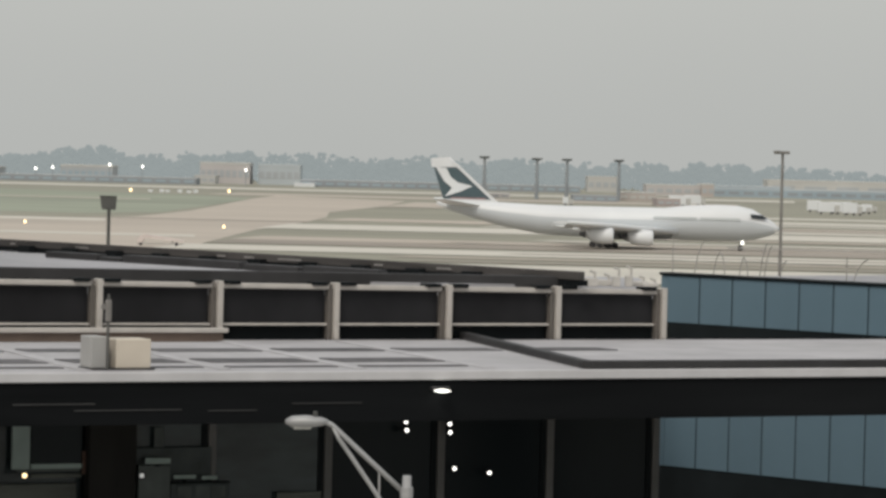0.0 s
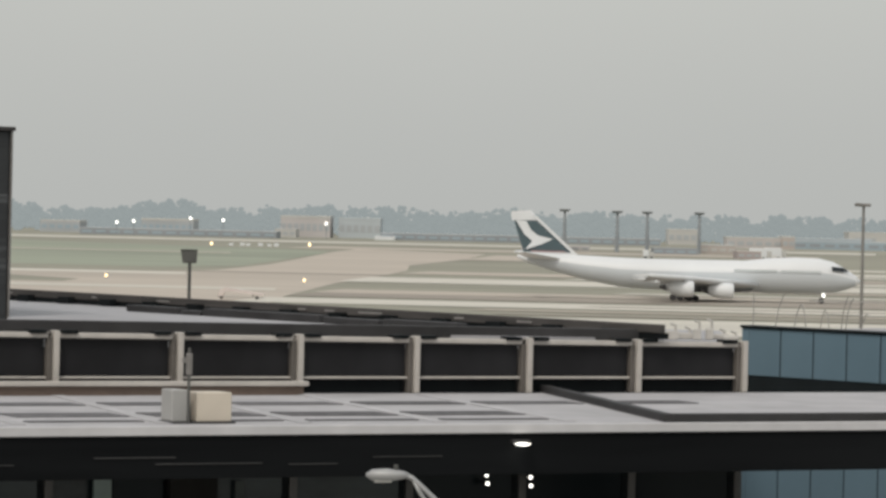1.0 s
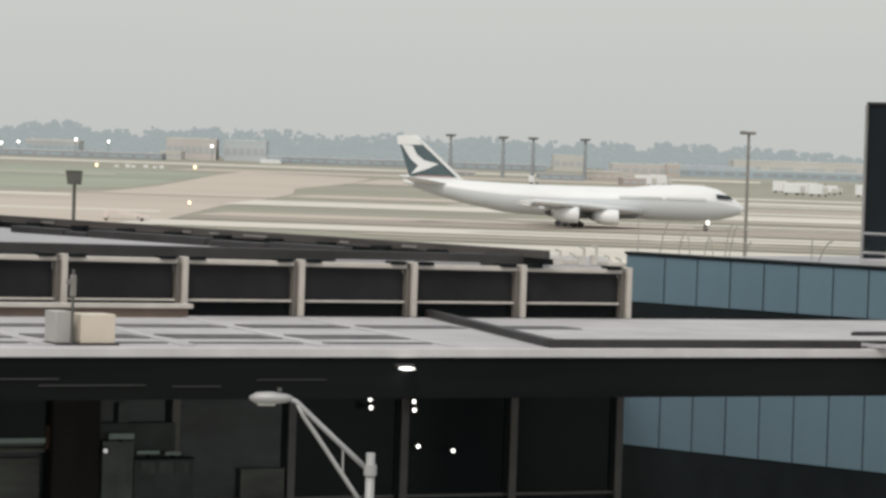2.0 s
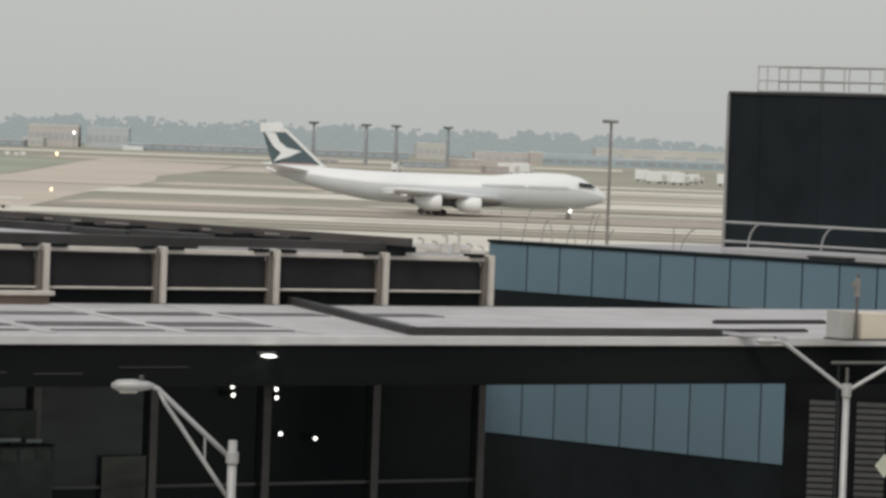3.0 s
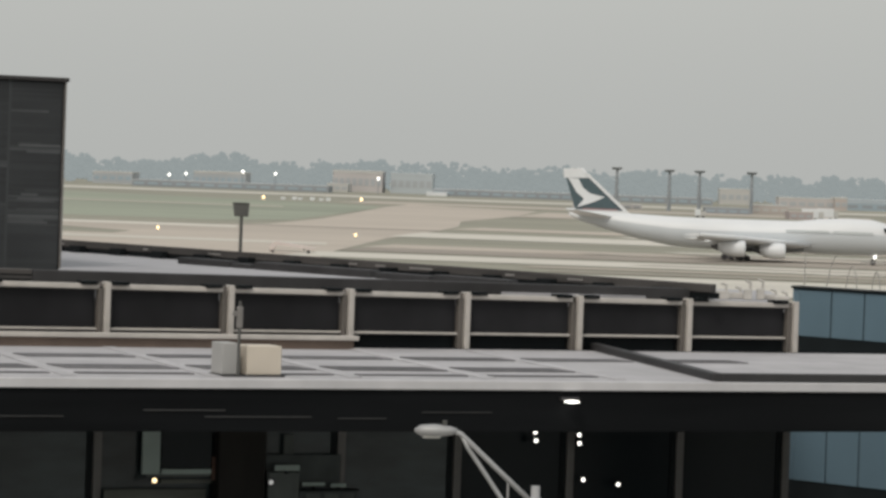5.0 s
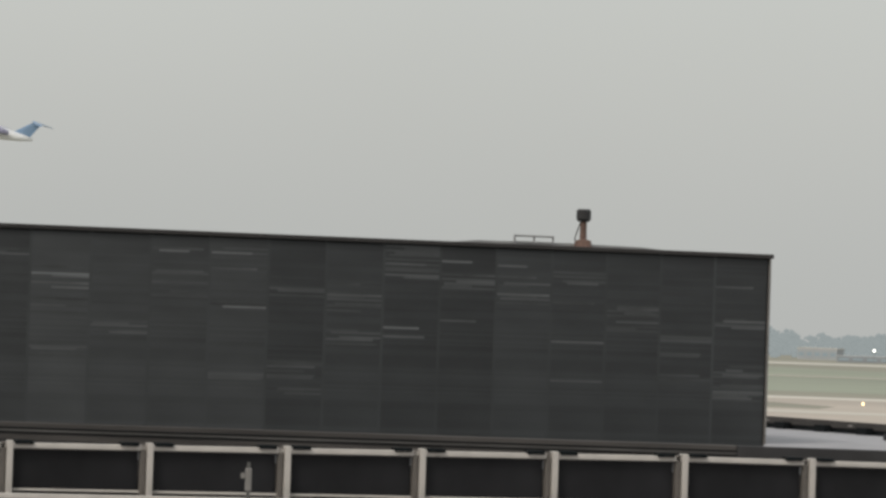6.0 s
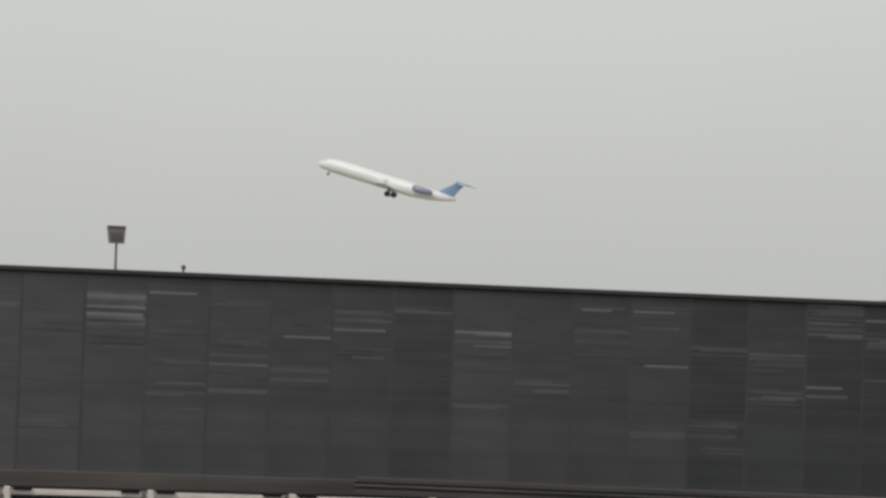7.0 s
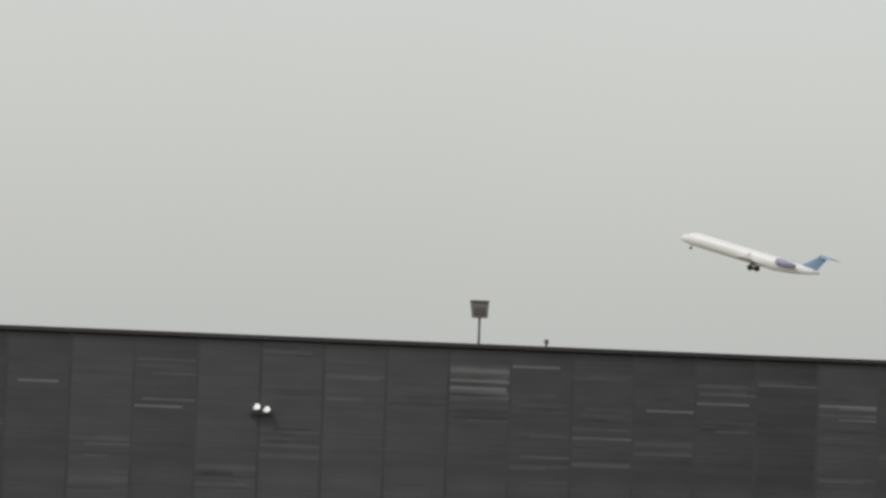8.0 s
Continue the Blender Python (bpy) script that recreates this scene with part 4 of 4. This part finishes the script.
# ---- the large freighter on the taxiway ----
def airliner():
    jet = thing("jumbo_jet", pose(72.6, 778, 0.12), "white four-engined jumbo jet with a dark green tail on the taxiway", "aeroplane")
    body = [(0.0, 4.9, 0.15, 0.2), (-1.2, 5.0, 1.2, 1.25), (-3.2, 5.3, 2.1, 2.2), (-6.0, 5.75, 2.85, 3.3), (-9.0, 5.95, 3.2, 3.75), (-14, 6.0, 3.25, 3.85), (-20, 5.85, 3.25, 3.7),
            (-25, 5.6, 3.25, 3.3), (-45, 5.6, 3.25, 3.25), (-52, 5.85, 3.1, 3.1), (-60, 6.7, 2.5, 2.55), (-67, 7.7, 1.6, 1.75), (-72, 8.4, 0.8, 0.95), (-74.2, 8.7, 0.25, 0.3)]
    fus = part("fuselage", loft(body, 28), M_WHITE, jet, smooth=True)
    low = [(x, z - rz * 0.03, ry * 1.006, rz * 1.0) for x, z, ry, rz in body[1:-1]]
    bm = loft(low, 28)
    bmesh.ops.delete(bm, geom=[f for f in bm.faces if f.calc_center_median().z > 7.25 + max(0, (-f.calc_center_median().x - 50)) * 0.1 or len(f.verts) > 4], context="FACES")
    part("grey_belly", bm, M_PALE_GREY, jet, "pale grey lower fuselage", smooth=True)
    part("cockpit_window", prism([(-2.7, -2.0, 6.95), (-6.4, -3.0, 7.1), (-6.6, -2.75, 8.0), (-4.0, -2.0, 7.8)], 0.12, (0.3, -1, 0.3)), M_COCKPIT, fus)
    part("cockpit_window", prism([(-3.1, 2.25, 7.15), (-5.6, 2.85, 7.35), (-5.8, 2.8, 7.85), (-4.2, 2.1, 7.85)], 0.12, (0.3, 1, 0.3)), M_COCKPIT, fus)
    for x0, x1 in ((-27.5, -18.2), (-17.4, -8.8)):
        part("lettering_bar", prism([(x0, -3.36, 6.55), (x1, -3.36, 6.55), (x1, -3.36, 7.05), (x0, -3.36, 7.05)], 0.03, (0, -1, 0)), M_TEAL_PALE, jet, "plain pale teal bar")
    for sy in (-1, 1):
        wing = part("wing", blade(((-22.5, sy * 2.6, 3.7), (-38.5, sy * 2.6, 3.7)), ((-46.8, sy * 32, 5.7), (-50.2, sy * 33, 5.7)), 1.5, 0.75), M_WHITE, jet)
        part("slat", tube([(-22.4, sy * 2.9, 3.8), (-30.7, sy * 12, 4.5), (-38.7, sy * 22, 5.2), (-46.6, sy * 31.8, 5.75)], [0.55, 0.52, 0.48, 0.4], 10), M_WHITE, wing, "white wing leading edge", smooth=True)
        for yy in (8.5, 16.0, 25.0):
            xf, zf = -38.7 - (yy - 2.6) * 0.37, 3.5 + (yy - 2.6) * 0.07
            part("flap_fairing", loft([(xf + 3.0, zf, 0.1, 0.1), (xf + 1.2, zf - 0.3, 0.35, 0.4), (xf - 1.2, zf - 0.35, 0.3, 0.35), (xf - 3.0, zf - 0.1, 0.06, 0.08)], 10), M_WING, wing, smooth=True).matrix_basis = Matrix.Translation((0, sy * yy, 0))
        part("wing_fairing", loft([(-19, 3.7, 0.3, 0.3), (-24, 3.4, 2.7, 1.3), (-36, 3.2, 2.8, 1.4), (-44, 3.6, 0.4, 0.4)], 16), M_PALE_GREY, jet, smooth=True)
        part("tailplane", blade(((-64.5, sy * 1.2, 8.4), (-72.0, sy * 1.0, 8.5)), ((-72.5, sy * 11, 9.8), (-75, sy * 11, 9.8)), 0.8, 0.25), M_WHITE, jet)
        for x, y, z in ((-28.0, 11.9, 2.5), (-36.9, 21.0, 2.95)):
            eng = part("engine", loft([(x - 5.4, z + 0.2, 0.85, 0.85), (x - 4.5, z + 0.1, 1.35, 1.35), (x - 3.0, z, 1.66, 1.66), (x - 1.2, z, 1.72, 1.72), (x - 0.2, z, 1.64, 1.64), (x, z, 1.5, 1.5)], 24), M_WHITE, jet, smooth=True)
            eng.matrix_basis = Matrix.Translation((0, sy * y, 0))
            part("fan", loft([(x + 0.005, z, 1.4, 1.4), (x + 0.06, z, 0.4, 0.4), (x + 0.2, z, 0.1, 0.1)], 20), M_FAN, eng)
            part("exhaust_cone", loft([(x - 7.2, z + 0.25, 0.25, 0.25), (x - 5.8, z + 0.2, 0.75, 0.75)], 14), M_FAN, eng)
            part("pylon", blade(((x - 1.8, 0, z + 1.7), (x - 7, 0, z + 1.3)), ((x - 4.5, 0, z + 2.3), (x - 9.0, 0, z + 2.1)), 0.5, 0.4), M_WING, eng)
    part("fin", blade(((-61.6, 0, 8.9), (-72.6, 0, 9.0)), ((-71.3, 0, 18.6), (-75.6, 0, 18.3)), 1.0, 0.4), M_TAIL_GREEN, jet, "dark green fin")
    part("fin_tip", blade(((-69.4, 0, 16.6), (-75.5, 0, 16.5)), ((-71.4, 0, 18.75), (-75.7, 0, 18.45)), 0.72, 0.52), M_WHITE, jet, "white fin tip")
    for sy in (-1, 1):
        for name, label, off, outline, m in (
                ("fin_edge", "", 0.42, [(-61.9, 9.2), (-60.9, 9.2), (-70.2, 17.6), (-71.2, 17.6)], M_WHITE),
                ("tail_emblem", "plain white brush stroke shape", 0.44, [(-74.6, 16.5), (-72.3, 16.4), (-71.3, 14.5), (-69.7, 13.3), (-66.5, 12.6), (-69.0, 11.4), (-72.5, 10.2), (-71.0, 12.1), (-72.7, 13.5)], M_WHITE),
                ("red_line", "thin dull red line at the fin's foot", 0.6, [(-71.2, 9.75), (-63.5, 9.75), (-63.9, 10.1), (-71.1, 10.1)], M_RED_LINE),
                ("fin_root", "", 0.54, [(-60.5, 8.5), (-61.8, 9.75), (-72.5, 9.75), (-72.8, 8.6)], M_WHITE)):
            part(name, prism([(x, sy * off, z) for x, z in outline], 0.1, (0, sy, 0)), m, jet, label)
    for x, ys in ((-36.4, (-5.0, 5.0)), (-39.6, (-1.9, 1.9))):
        for y in ys:
            gear = part("main_gear", tube([(x, y, 0.6), (x, y, 3.4)], 0.25, 8), M_POLE, jet)
            for dx in (-0.75, 0.75):
                for dy in (-0.5, 0.5):
                    part("wheel", tube([(x + dx, y + dy - 0.22, 0.63), (x + dx, y + dy + 0.22, 0.63)], 0.63, 16), M_TYRE, gear)
    nose = part("nose_gear", tube([(-8.4, 0, 0.6), (-8.2, 0, 3.2)], 0.16, 8), M_POLE, jet)
    for y in (-0.45, 0.45):
        part("wheel", tube([(-8.4, y - 0.18, 0.6), (-8.4, y + 0.18, 0.6)], 0.6, 16), M_TYRE, nose)
    part("taxi_light", tube([(-8.1, -0.55, 1.75), (-7.95, -0.75, 1.75)], [0.3, 0.34], 10), M_LAMP, nose, "lit taxi light")


airliner()


# ---- the regional jet climbing out ----
def regional():
    L = 33.5
    base = at(-2453, 345.5, 770)
    jet = thing("regional_jet", Matrix.Translation(base) @ pose(0, 0, 0, 0, 0, 180) @ pose(0, 0, 0, 0, -15.2, 0), "white twin-engined regional jet with a blue T-tail climbing", "aeroplane")
    body = [(17.5, -0.55, 0.15, 0.15), (16.8, -0.4, 0.65, 0.65), (15.4, -0.1, 1.15, 1.25), (13.6, 0.05, 1.45, 1.55), (11, 0.1, 1.5, 1.62), (-7, 0.1, 1.5, 1.62), (-11, 0.3, 1.25, 1.35), (-15, 0.65, 0.75, 0.85), (-17.6, 0.9, 0.25, 0.3)]
    fus = part("fuselage", loft(body, 22), M_WHITE, jet, smooth=True)
    part("cockpit_window", box(14.2, 15.6, -0.85, 0.85, 0.6, 0.92, 0.1), M_COCKPIT, fus)
    for sy in (-1, 1):
        part("wing", blade(((2.5, sy * 1.0, -0.9), (-3.6, sy * 1.0, -1.0)), ((-3.3, sy * 12, 0.1), (-5.0, sy * 12.2, 0.15)), 0.6, 0.18), M_WING, jet)
        part("winglet", blade(((-3.4, sy * 12, 0.1), (-5.0, sy * 12.1, 0.1)), ((-4.6, sy * 12.4, 1.3), (-5.4, sy * 12.4, 1.3)), 0.12, 0.06), M_WHITE, jet)
        eng = part("engine", loft([(-12.4, 0.9, 0.45, 0.45), (-10.6, 0.85, 0.78, 0.78), (-8.6, 0.85, 0.85, 0.85), (-7.7, 0.85, 0.72, 0.72)], 16), M_VIOLET, jet, "dark blue engine", smooth=True)
        eng.matrix_basis = Matrix.Translation((0, sy * 2.2, 0))
        part("pylon", box(-11, -8.4, -0.95, 0.95, 0.8, 1.0, 0.02), M_WHITE, eng).matrix_basis = Matrix.Translation((0, -sy * 1.0, 0))
        part("tailplane", blade(((-16.3, 0, 4.9), (-19.0, 0, 4.85)), ((-18.9, sy * 4.4, 4.55), (-20.4, sy * 4.4, 4.5)), 0.4, 0.2), M_TAIL_BLUE, jet)
        gear = part("main_gear", tube([(-2.2, sy * 2.0, -0.9), (-2.0, sy * 2.05, -2.3)], 0.2, 8), M_POLE_DARK, jet)
        for dy in (-0.36, 0.36):
            part("wheel", tube([(-2.0, sy * 2.05 + dy - 0.14, -2.35), (-2.0, sy * 2.05 + dy + 0.14, -2.35)], 0.62, 14), M_TYRE, gear)
        part("gear_door", box(-3.0, -1.2, sy * 1.2 - 0.03, sy * 1.2 + 0.03, -1.75, -1.0), M_PALE_GREY, jet)
    part("fin", blade(((-13.0, 0, 1.6), (-16.9, 0, 1.2)), ((-16.7, 0, 4.75), (-18.7, 0, 4.8)), 0.45, 0.3), M_TAIL_BLUE, jet, "blue fin")
    part("nose_gear", bm_tube(tube([(14.0, 0, -1.0), (14.2, 0, -2.1)], 0.08, 6), [(14.2, -0.3, -2.15), (14.2, 0.3, -2.15)], [0.28, 0.28], 10), M_POLE_DARK, jet)


regional()


# ---- lamp posts on the airfield ----
def mast(u, d, v_top, name, label, r, head, material, group=""):
    x, z = far(u, d), H + v_top * d / F
    m = thing(name, pose(x, d, 0), label, "lamp mast", group)
    part("pole", tube([(0, 0, 0), (0, 0, z)], [r * 1.3, r * 0.8], 10), material, m)
    part("lamp_bar", box(-head, head * 0.8, -0.3, 0.3, z - 0.02, z + head * 0.32, 0.03), material, m)
    part("luminaire", box(-head * 1.05, -head * 0.3, -0.5, 0.2, z + head * 0.06, z + head * 0.36, 0.03), material, m)
    return m


mast(597, 262, 32, "airfield_lamp", "tall slim dark lamp mast beside the apron", 0.12, 0.62, M_ANCHOR)
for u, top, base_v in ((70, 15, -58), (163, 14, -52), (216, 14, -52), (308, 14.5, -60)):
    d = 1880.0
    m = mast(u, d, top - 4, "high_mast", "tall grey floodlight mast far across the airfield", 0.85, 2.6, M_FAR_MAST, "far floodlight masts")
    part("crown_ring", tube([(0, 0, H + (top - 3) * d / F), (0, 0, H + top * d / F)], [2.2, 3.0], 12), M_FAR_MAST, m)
flood("apron_floodlight", pose(far(-593, 190), 190, 0), H - 94 * 190 / F, "square dark floodlight on a tall post", 0.78, M_POLE_DARK, 0.66, 1.5)

# airfield guidance lights
for u, v, d_lift, m in ((-555, -65, 0.6, M_AMBER), (-381, -63, 0.6, M_AMBER), (-389, -127, 0.4, M_AMBER), (-741, -127, 0.5, M_AMBER)):
    y = ground_y(v)
    g = thing("taxiway_light", pose(far(u, y), y, 0.0), "small lit amber airfield light", "airfield light", "airfield lights")
    part("stem", tube([(0, 0, 0), (0, 0, d_lift + 0.4)], 0.12, 6), M_POLE, g)
    s = y / 1000
    part("lens", tube([(0, 0, d_lift), (0, 0, d_lift + 0.45 * s), (0, 0, d_lift + 0.9 * s)], [0.2 * s, 0.38 * s, 0.2 * s], 10), m, g)
for k, u in enumerate((-520, -500, -490, -468, -452, -440)):
    y = ground_y(-63)
    solid("guidance_sign", bm_box(box(-1.1, 1.1, -0.15, 0.15, 0.3, 1.2 + 0.4 * (k % 2), 0.04), -0.7, 0.7, -0.05, 0.05, 0, 0.3), M_WHITE, "small white airfield guidance sign on the grass", "sign", "guidance signs", m=pose(far(u, y), y, 0.03))

# ---- far buildings ----
def hall(u0, u1, v0, v1, d, name, label, wall_m, roof_m, windows=0, win_m=None):
    x0, x1 = far(u0, d), far(u1, d)
    z1 = H + v1 * d / F
    b = thing(name, pose(x0, d, 0), label, "building")
    w = x1 - x0
    part("wall", box(0, w, 0, 40, 0, z1 * 0.86), wall_m, b)
    part("roof", box(-0.15, w + 0.15, -0.15, 41, z1 * 0.86 + 0.01, z1, 0.1), roof_m, b)
    for k in range(windows):
        a = w * (k + 0.15) / windows
        part("window", box(a, a + w * 0.7 / windows, -0.25, -0.02, z1 * 0.3, z1 * 0.62), win_m, b)


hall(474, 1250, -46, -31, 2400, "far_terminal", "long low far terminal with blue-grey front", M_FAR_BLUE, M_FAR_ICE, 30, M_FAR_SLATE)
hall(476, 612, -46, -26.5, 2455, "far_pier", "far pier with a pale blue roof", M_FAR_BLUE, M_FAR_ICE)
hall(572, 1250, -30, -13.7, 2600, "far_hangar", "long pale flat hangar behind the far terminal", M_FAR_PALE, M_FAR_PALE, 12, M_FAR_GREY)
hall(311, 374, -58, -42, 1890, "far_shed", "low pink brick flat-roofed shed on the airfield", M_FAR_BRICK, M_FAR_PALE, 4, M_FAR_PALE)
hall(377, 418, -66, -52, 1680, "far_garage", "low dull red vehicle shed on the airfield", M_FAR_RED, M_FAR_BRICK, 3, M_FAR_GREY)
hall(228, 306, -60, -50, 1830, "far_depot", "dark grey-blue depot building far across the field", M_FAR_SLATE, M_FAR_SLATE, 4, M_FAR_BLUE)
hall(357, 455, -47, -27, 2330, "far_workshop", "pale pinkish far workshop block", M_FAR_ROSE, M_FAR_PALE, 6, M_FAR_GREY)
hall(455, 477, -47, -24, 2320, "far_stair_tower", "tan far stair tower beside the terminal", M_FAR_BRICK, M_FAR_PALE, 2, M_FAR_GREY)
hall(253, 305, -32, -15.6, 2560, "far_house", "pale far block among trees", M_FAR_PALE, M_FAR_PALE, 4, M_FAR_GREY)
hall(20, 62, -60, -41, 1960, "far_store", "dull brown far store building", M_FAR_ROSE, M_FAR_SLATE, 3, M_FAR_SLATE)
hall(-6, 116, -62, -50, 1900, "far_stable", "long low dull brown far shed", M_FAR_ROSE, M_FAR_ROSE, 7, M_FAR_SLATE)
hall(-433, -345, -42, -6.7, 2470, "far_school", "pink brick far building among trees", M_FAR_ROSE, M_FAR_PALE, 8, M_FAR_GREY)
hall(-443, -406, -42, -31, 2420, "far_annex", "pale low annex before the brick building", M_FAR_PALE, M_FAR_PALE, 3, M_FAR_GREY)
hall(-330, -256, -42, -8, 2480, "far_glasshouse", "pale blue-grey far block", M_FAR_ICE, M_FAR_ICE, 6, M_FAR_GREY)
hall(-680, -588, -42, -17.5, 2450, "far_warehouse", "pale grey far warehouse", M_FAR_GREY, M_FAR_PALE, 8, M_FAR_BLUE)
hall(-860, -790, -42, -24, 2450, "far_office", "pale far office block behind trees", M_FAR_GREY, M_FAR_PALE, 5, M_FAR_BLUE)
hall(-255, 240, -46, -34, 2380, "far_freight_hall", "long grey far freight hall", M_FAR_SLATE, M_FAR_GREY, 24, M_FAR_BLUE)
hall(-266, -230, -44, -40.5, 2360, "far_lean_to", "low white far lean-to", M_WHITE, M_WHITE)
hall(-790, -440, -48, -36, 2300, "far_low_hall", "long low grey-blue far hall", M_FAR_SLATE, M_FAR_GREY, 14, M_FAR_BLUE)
for u, v in ((-724, -26), (-694, -23), (-593, -16), (-535, -18), (-352, -20)):
    d = 2280
    g = thing("far_floodlight", pose(far(u, d), d, 0), "distant lit white floodlight on a pole", "floodlight", "far floodlights")
    z = H + v * d / F
    part("pole", tube([(0, 0, 0), (0, 0, z)], 0.25, 6), M_FAR_MAST, g)
    part("lamp", tube([(0, -0.3, z - 0.8), (0, -0.3, z), (0, -0.3, z + 0.8)], [0.45, 0.75, 0.45], 10), M_LAMP, g)
for u, v, w in ((398, -66, 8), (425, -64, 8), (210, -69, 2.5), (643, -70, 6), (662, -73, 7), (684, -72, 9), (706, -74, 6), (727, -71, 5), (740, -69, 4.5), (790, -73, 9)):
    y = ground_y(v)
    t = thing("service_truck", pose(far(u, y), y, 0.0), "white boxy service truck parked far off", "truck", "far service trucks")
    tall = 5.2 if w > 5 else 3.8
    part("cargo_box", box(0, w, 0, 2.6, 0.9, tall, 0.1), M_WHITE, t)
    part("cab", box(w + 0.1, w + 2.2, 0.1, 2.5, 0.7, tall * 0.75, 0.15), M_FAR_PALE, t)
    for a in (1.2, w - 1.5, w + 1.2):
        part("wheel", tube([(a, -0.05, 0.5), (a, 0.35, 0.5)], 0.5, 10), M_TYRE, t)

y = ground_y(-158)
loader = thing("belt_loader", pose(far(-543, y), y, 0.05), "pale pinkish belt loader with an arched cab on the taxiway", "loader")
part("belt_arm", prism([(1.9, 0, 1.45), (9.2, 0, 0.75), (9.2, 0, 1.15), (3.4, 0, 2.0), (1.9, 0, 2.2)], 2.0, (0, 1, 0)), M_ROSE, loader)
part("cab", prism([(0.0, 0, 0.5), (0.5, 0, 1.7), (1.2, 0, 2.2), (1.88, 0, 2.25), (1.88, 0, 1.4), (1.3, 0, 1.1), (1.1, 0, 0.5)], 2.0, (0, 1, 0)), M_ROSE, loader)
part("chassis", box(0.0, 9.0, 0.2, 1.8, 0.35, 0.49, 0.05), M_ANCHOR_PALE, loader)
part("belt_strut", box(6.8, 7.1, 0.4, 1.6, 0.5, 0.97), M_ANCHOR_PALE, loader)
for a in (0.8, 7.8):
    part("wheel", tube([(a, 0.1, 0.35), (a, 0.5, 0.35)], 0.35, 12), M_TYRE, loader)

# ---- rooftop clutter beyond the screen's end ----
for u, w, hh, d in ((262, 0.55, 0.5, 128.5), (285, 0.7, 0.36, 129.5), (308, 0.3, 0.62, 128.8), (330, 0.28, 0.66, 129.2), (345, 0.8, 0.3, 130), (368, 0.6, 0.25, 129.4)):
    c = thing("roof_unit", pose(far(u, d), d, H - 4.25), "small white rooftop unit with a bent pipe", "roof unit", "rooftop units")
    part("casing", box(-w / 2, w / 2, -0.25, 0.25, 0, hh * 0.6, 0.03), M_VENT, c)
    part("bent_pipe", tube([(w * 0.3, 0, hh * 0.6), (w * 0.3, 0, hh), (w * 0.3 - 0.18, 0, hh + 0.06)], 0.05, 8), M_VENT, c)
part("link_roof", box(5.0, 7.6, 127.2, 140, H - 4.6, H - 4.25), M_ROOFPALE, wedge)
part("link_wall", box(5.0, 7.7, 128.5, 150, 0, H - 4.61), M_MULLION, wedge)

# ---- far backdrop: one belt of small clumps, glowing to imitate the hazy air ----
rng = random.Random(3)
bm = bmesh.new()
ico = bmesh.new()
bmesh.ops.create_icosphere(ico, subdivisions=1, radius=1.0)
iv = [v.co.copy() for v in ico.verts]
ifc = [[v.index for v in f.verts] for f in ico.faces]
ico.free()
verts, faces = [], []
for k in range(820):
    near = k < 90
    d = rng.uniform(2500, 2620) if near else rng.uniform(2690, 3150)
    u = rng.uniform(-1150, 1500)
    if near and not (-1150 < u < -690 or -580 < u < -450 or -250 < u < 245):
        continue
    x = far(u, d)
    tall = 16.5 + 7 * noise.noise(Vector((x * 0.012, d * 0.002, 0))) + rng.uniform(-4.5, 5.5)
    tall = tall * 0.72 if near else tall + (d - 2690) * 0.003 + (3 if -480 < u < -330 else 0)
    wide = rng.uniform(0.3, 0.62) * tall
    for _ in range(34):
        a, q = rng.uniform(0, 2 * math.pi), math.sqrt(rng.random())
        h = rng.random()
        spread = wide * math.sqrt(max(0.05, 1 - (h * 1.7 - 0.7) ** 2)) * q
        r = rng.uniform(0.9, 2.3)
        cx, cy, cz = x + spread * math.cos(a), d + spread * math.sin(a), 1.0 + (tall - r - 1.0) * h
        base = len(verts)
        for c in iv:
            j = rng.uniform(0.7, 1.25)
            verts.append((cx + c.x * r * j * 1.25, cy + c.y * r, cz + c.z * r * j))
        faces += [[base + i for i in f] for f in ifc]
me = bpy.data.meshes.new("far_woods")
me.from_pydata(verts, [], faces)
me.materials.append(M_TREES_HAZE)
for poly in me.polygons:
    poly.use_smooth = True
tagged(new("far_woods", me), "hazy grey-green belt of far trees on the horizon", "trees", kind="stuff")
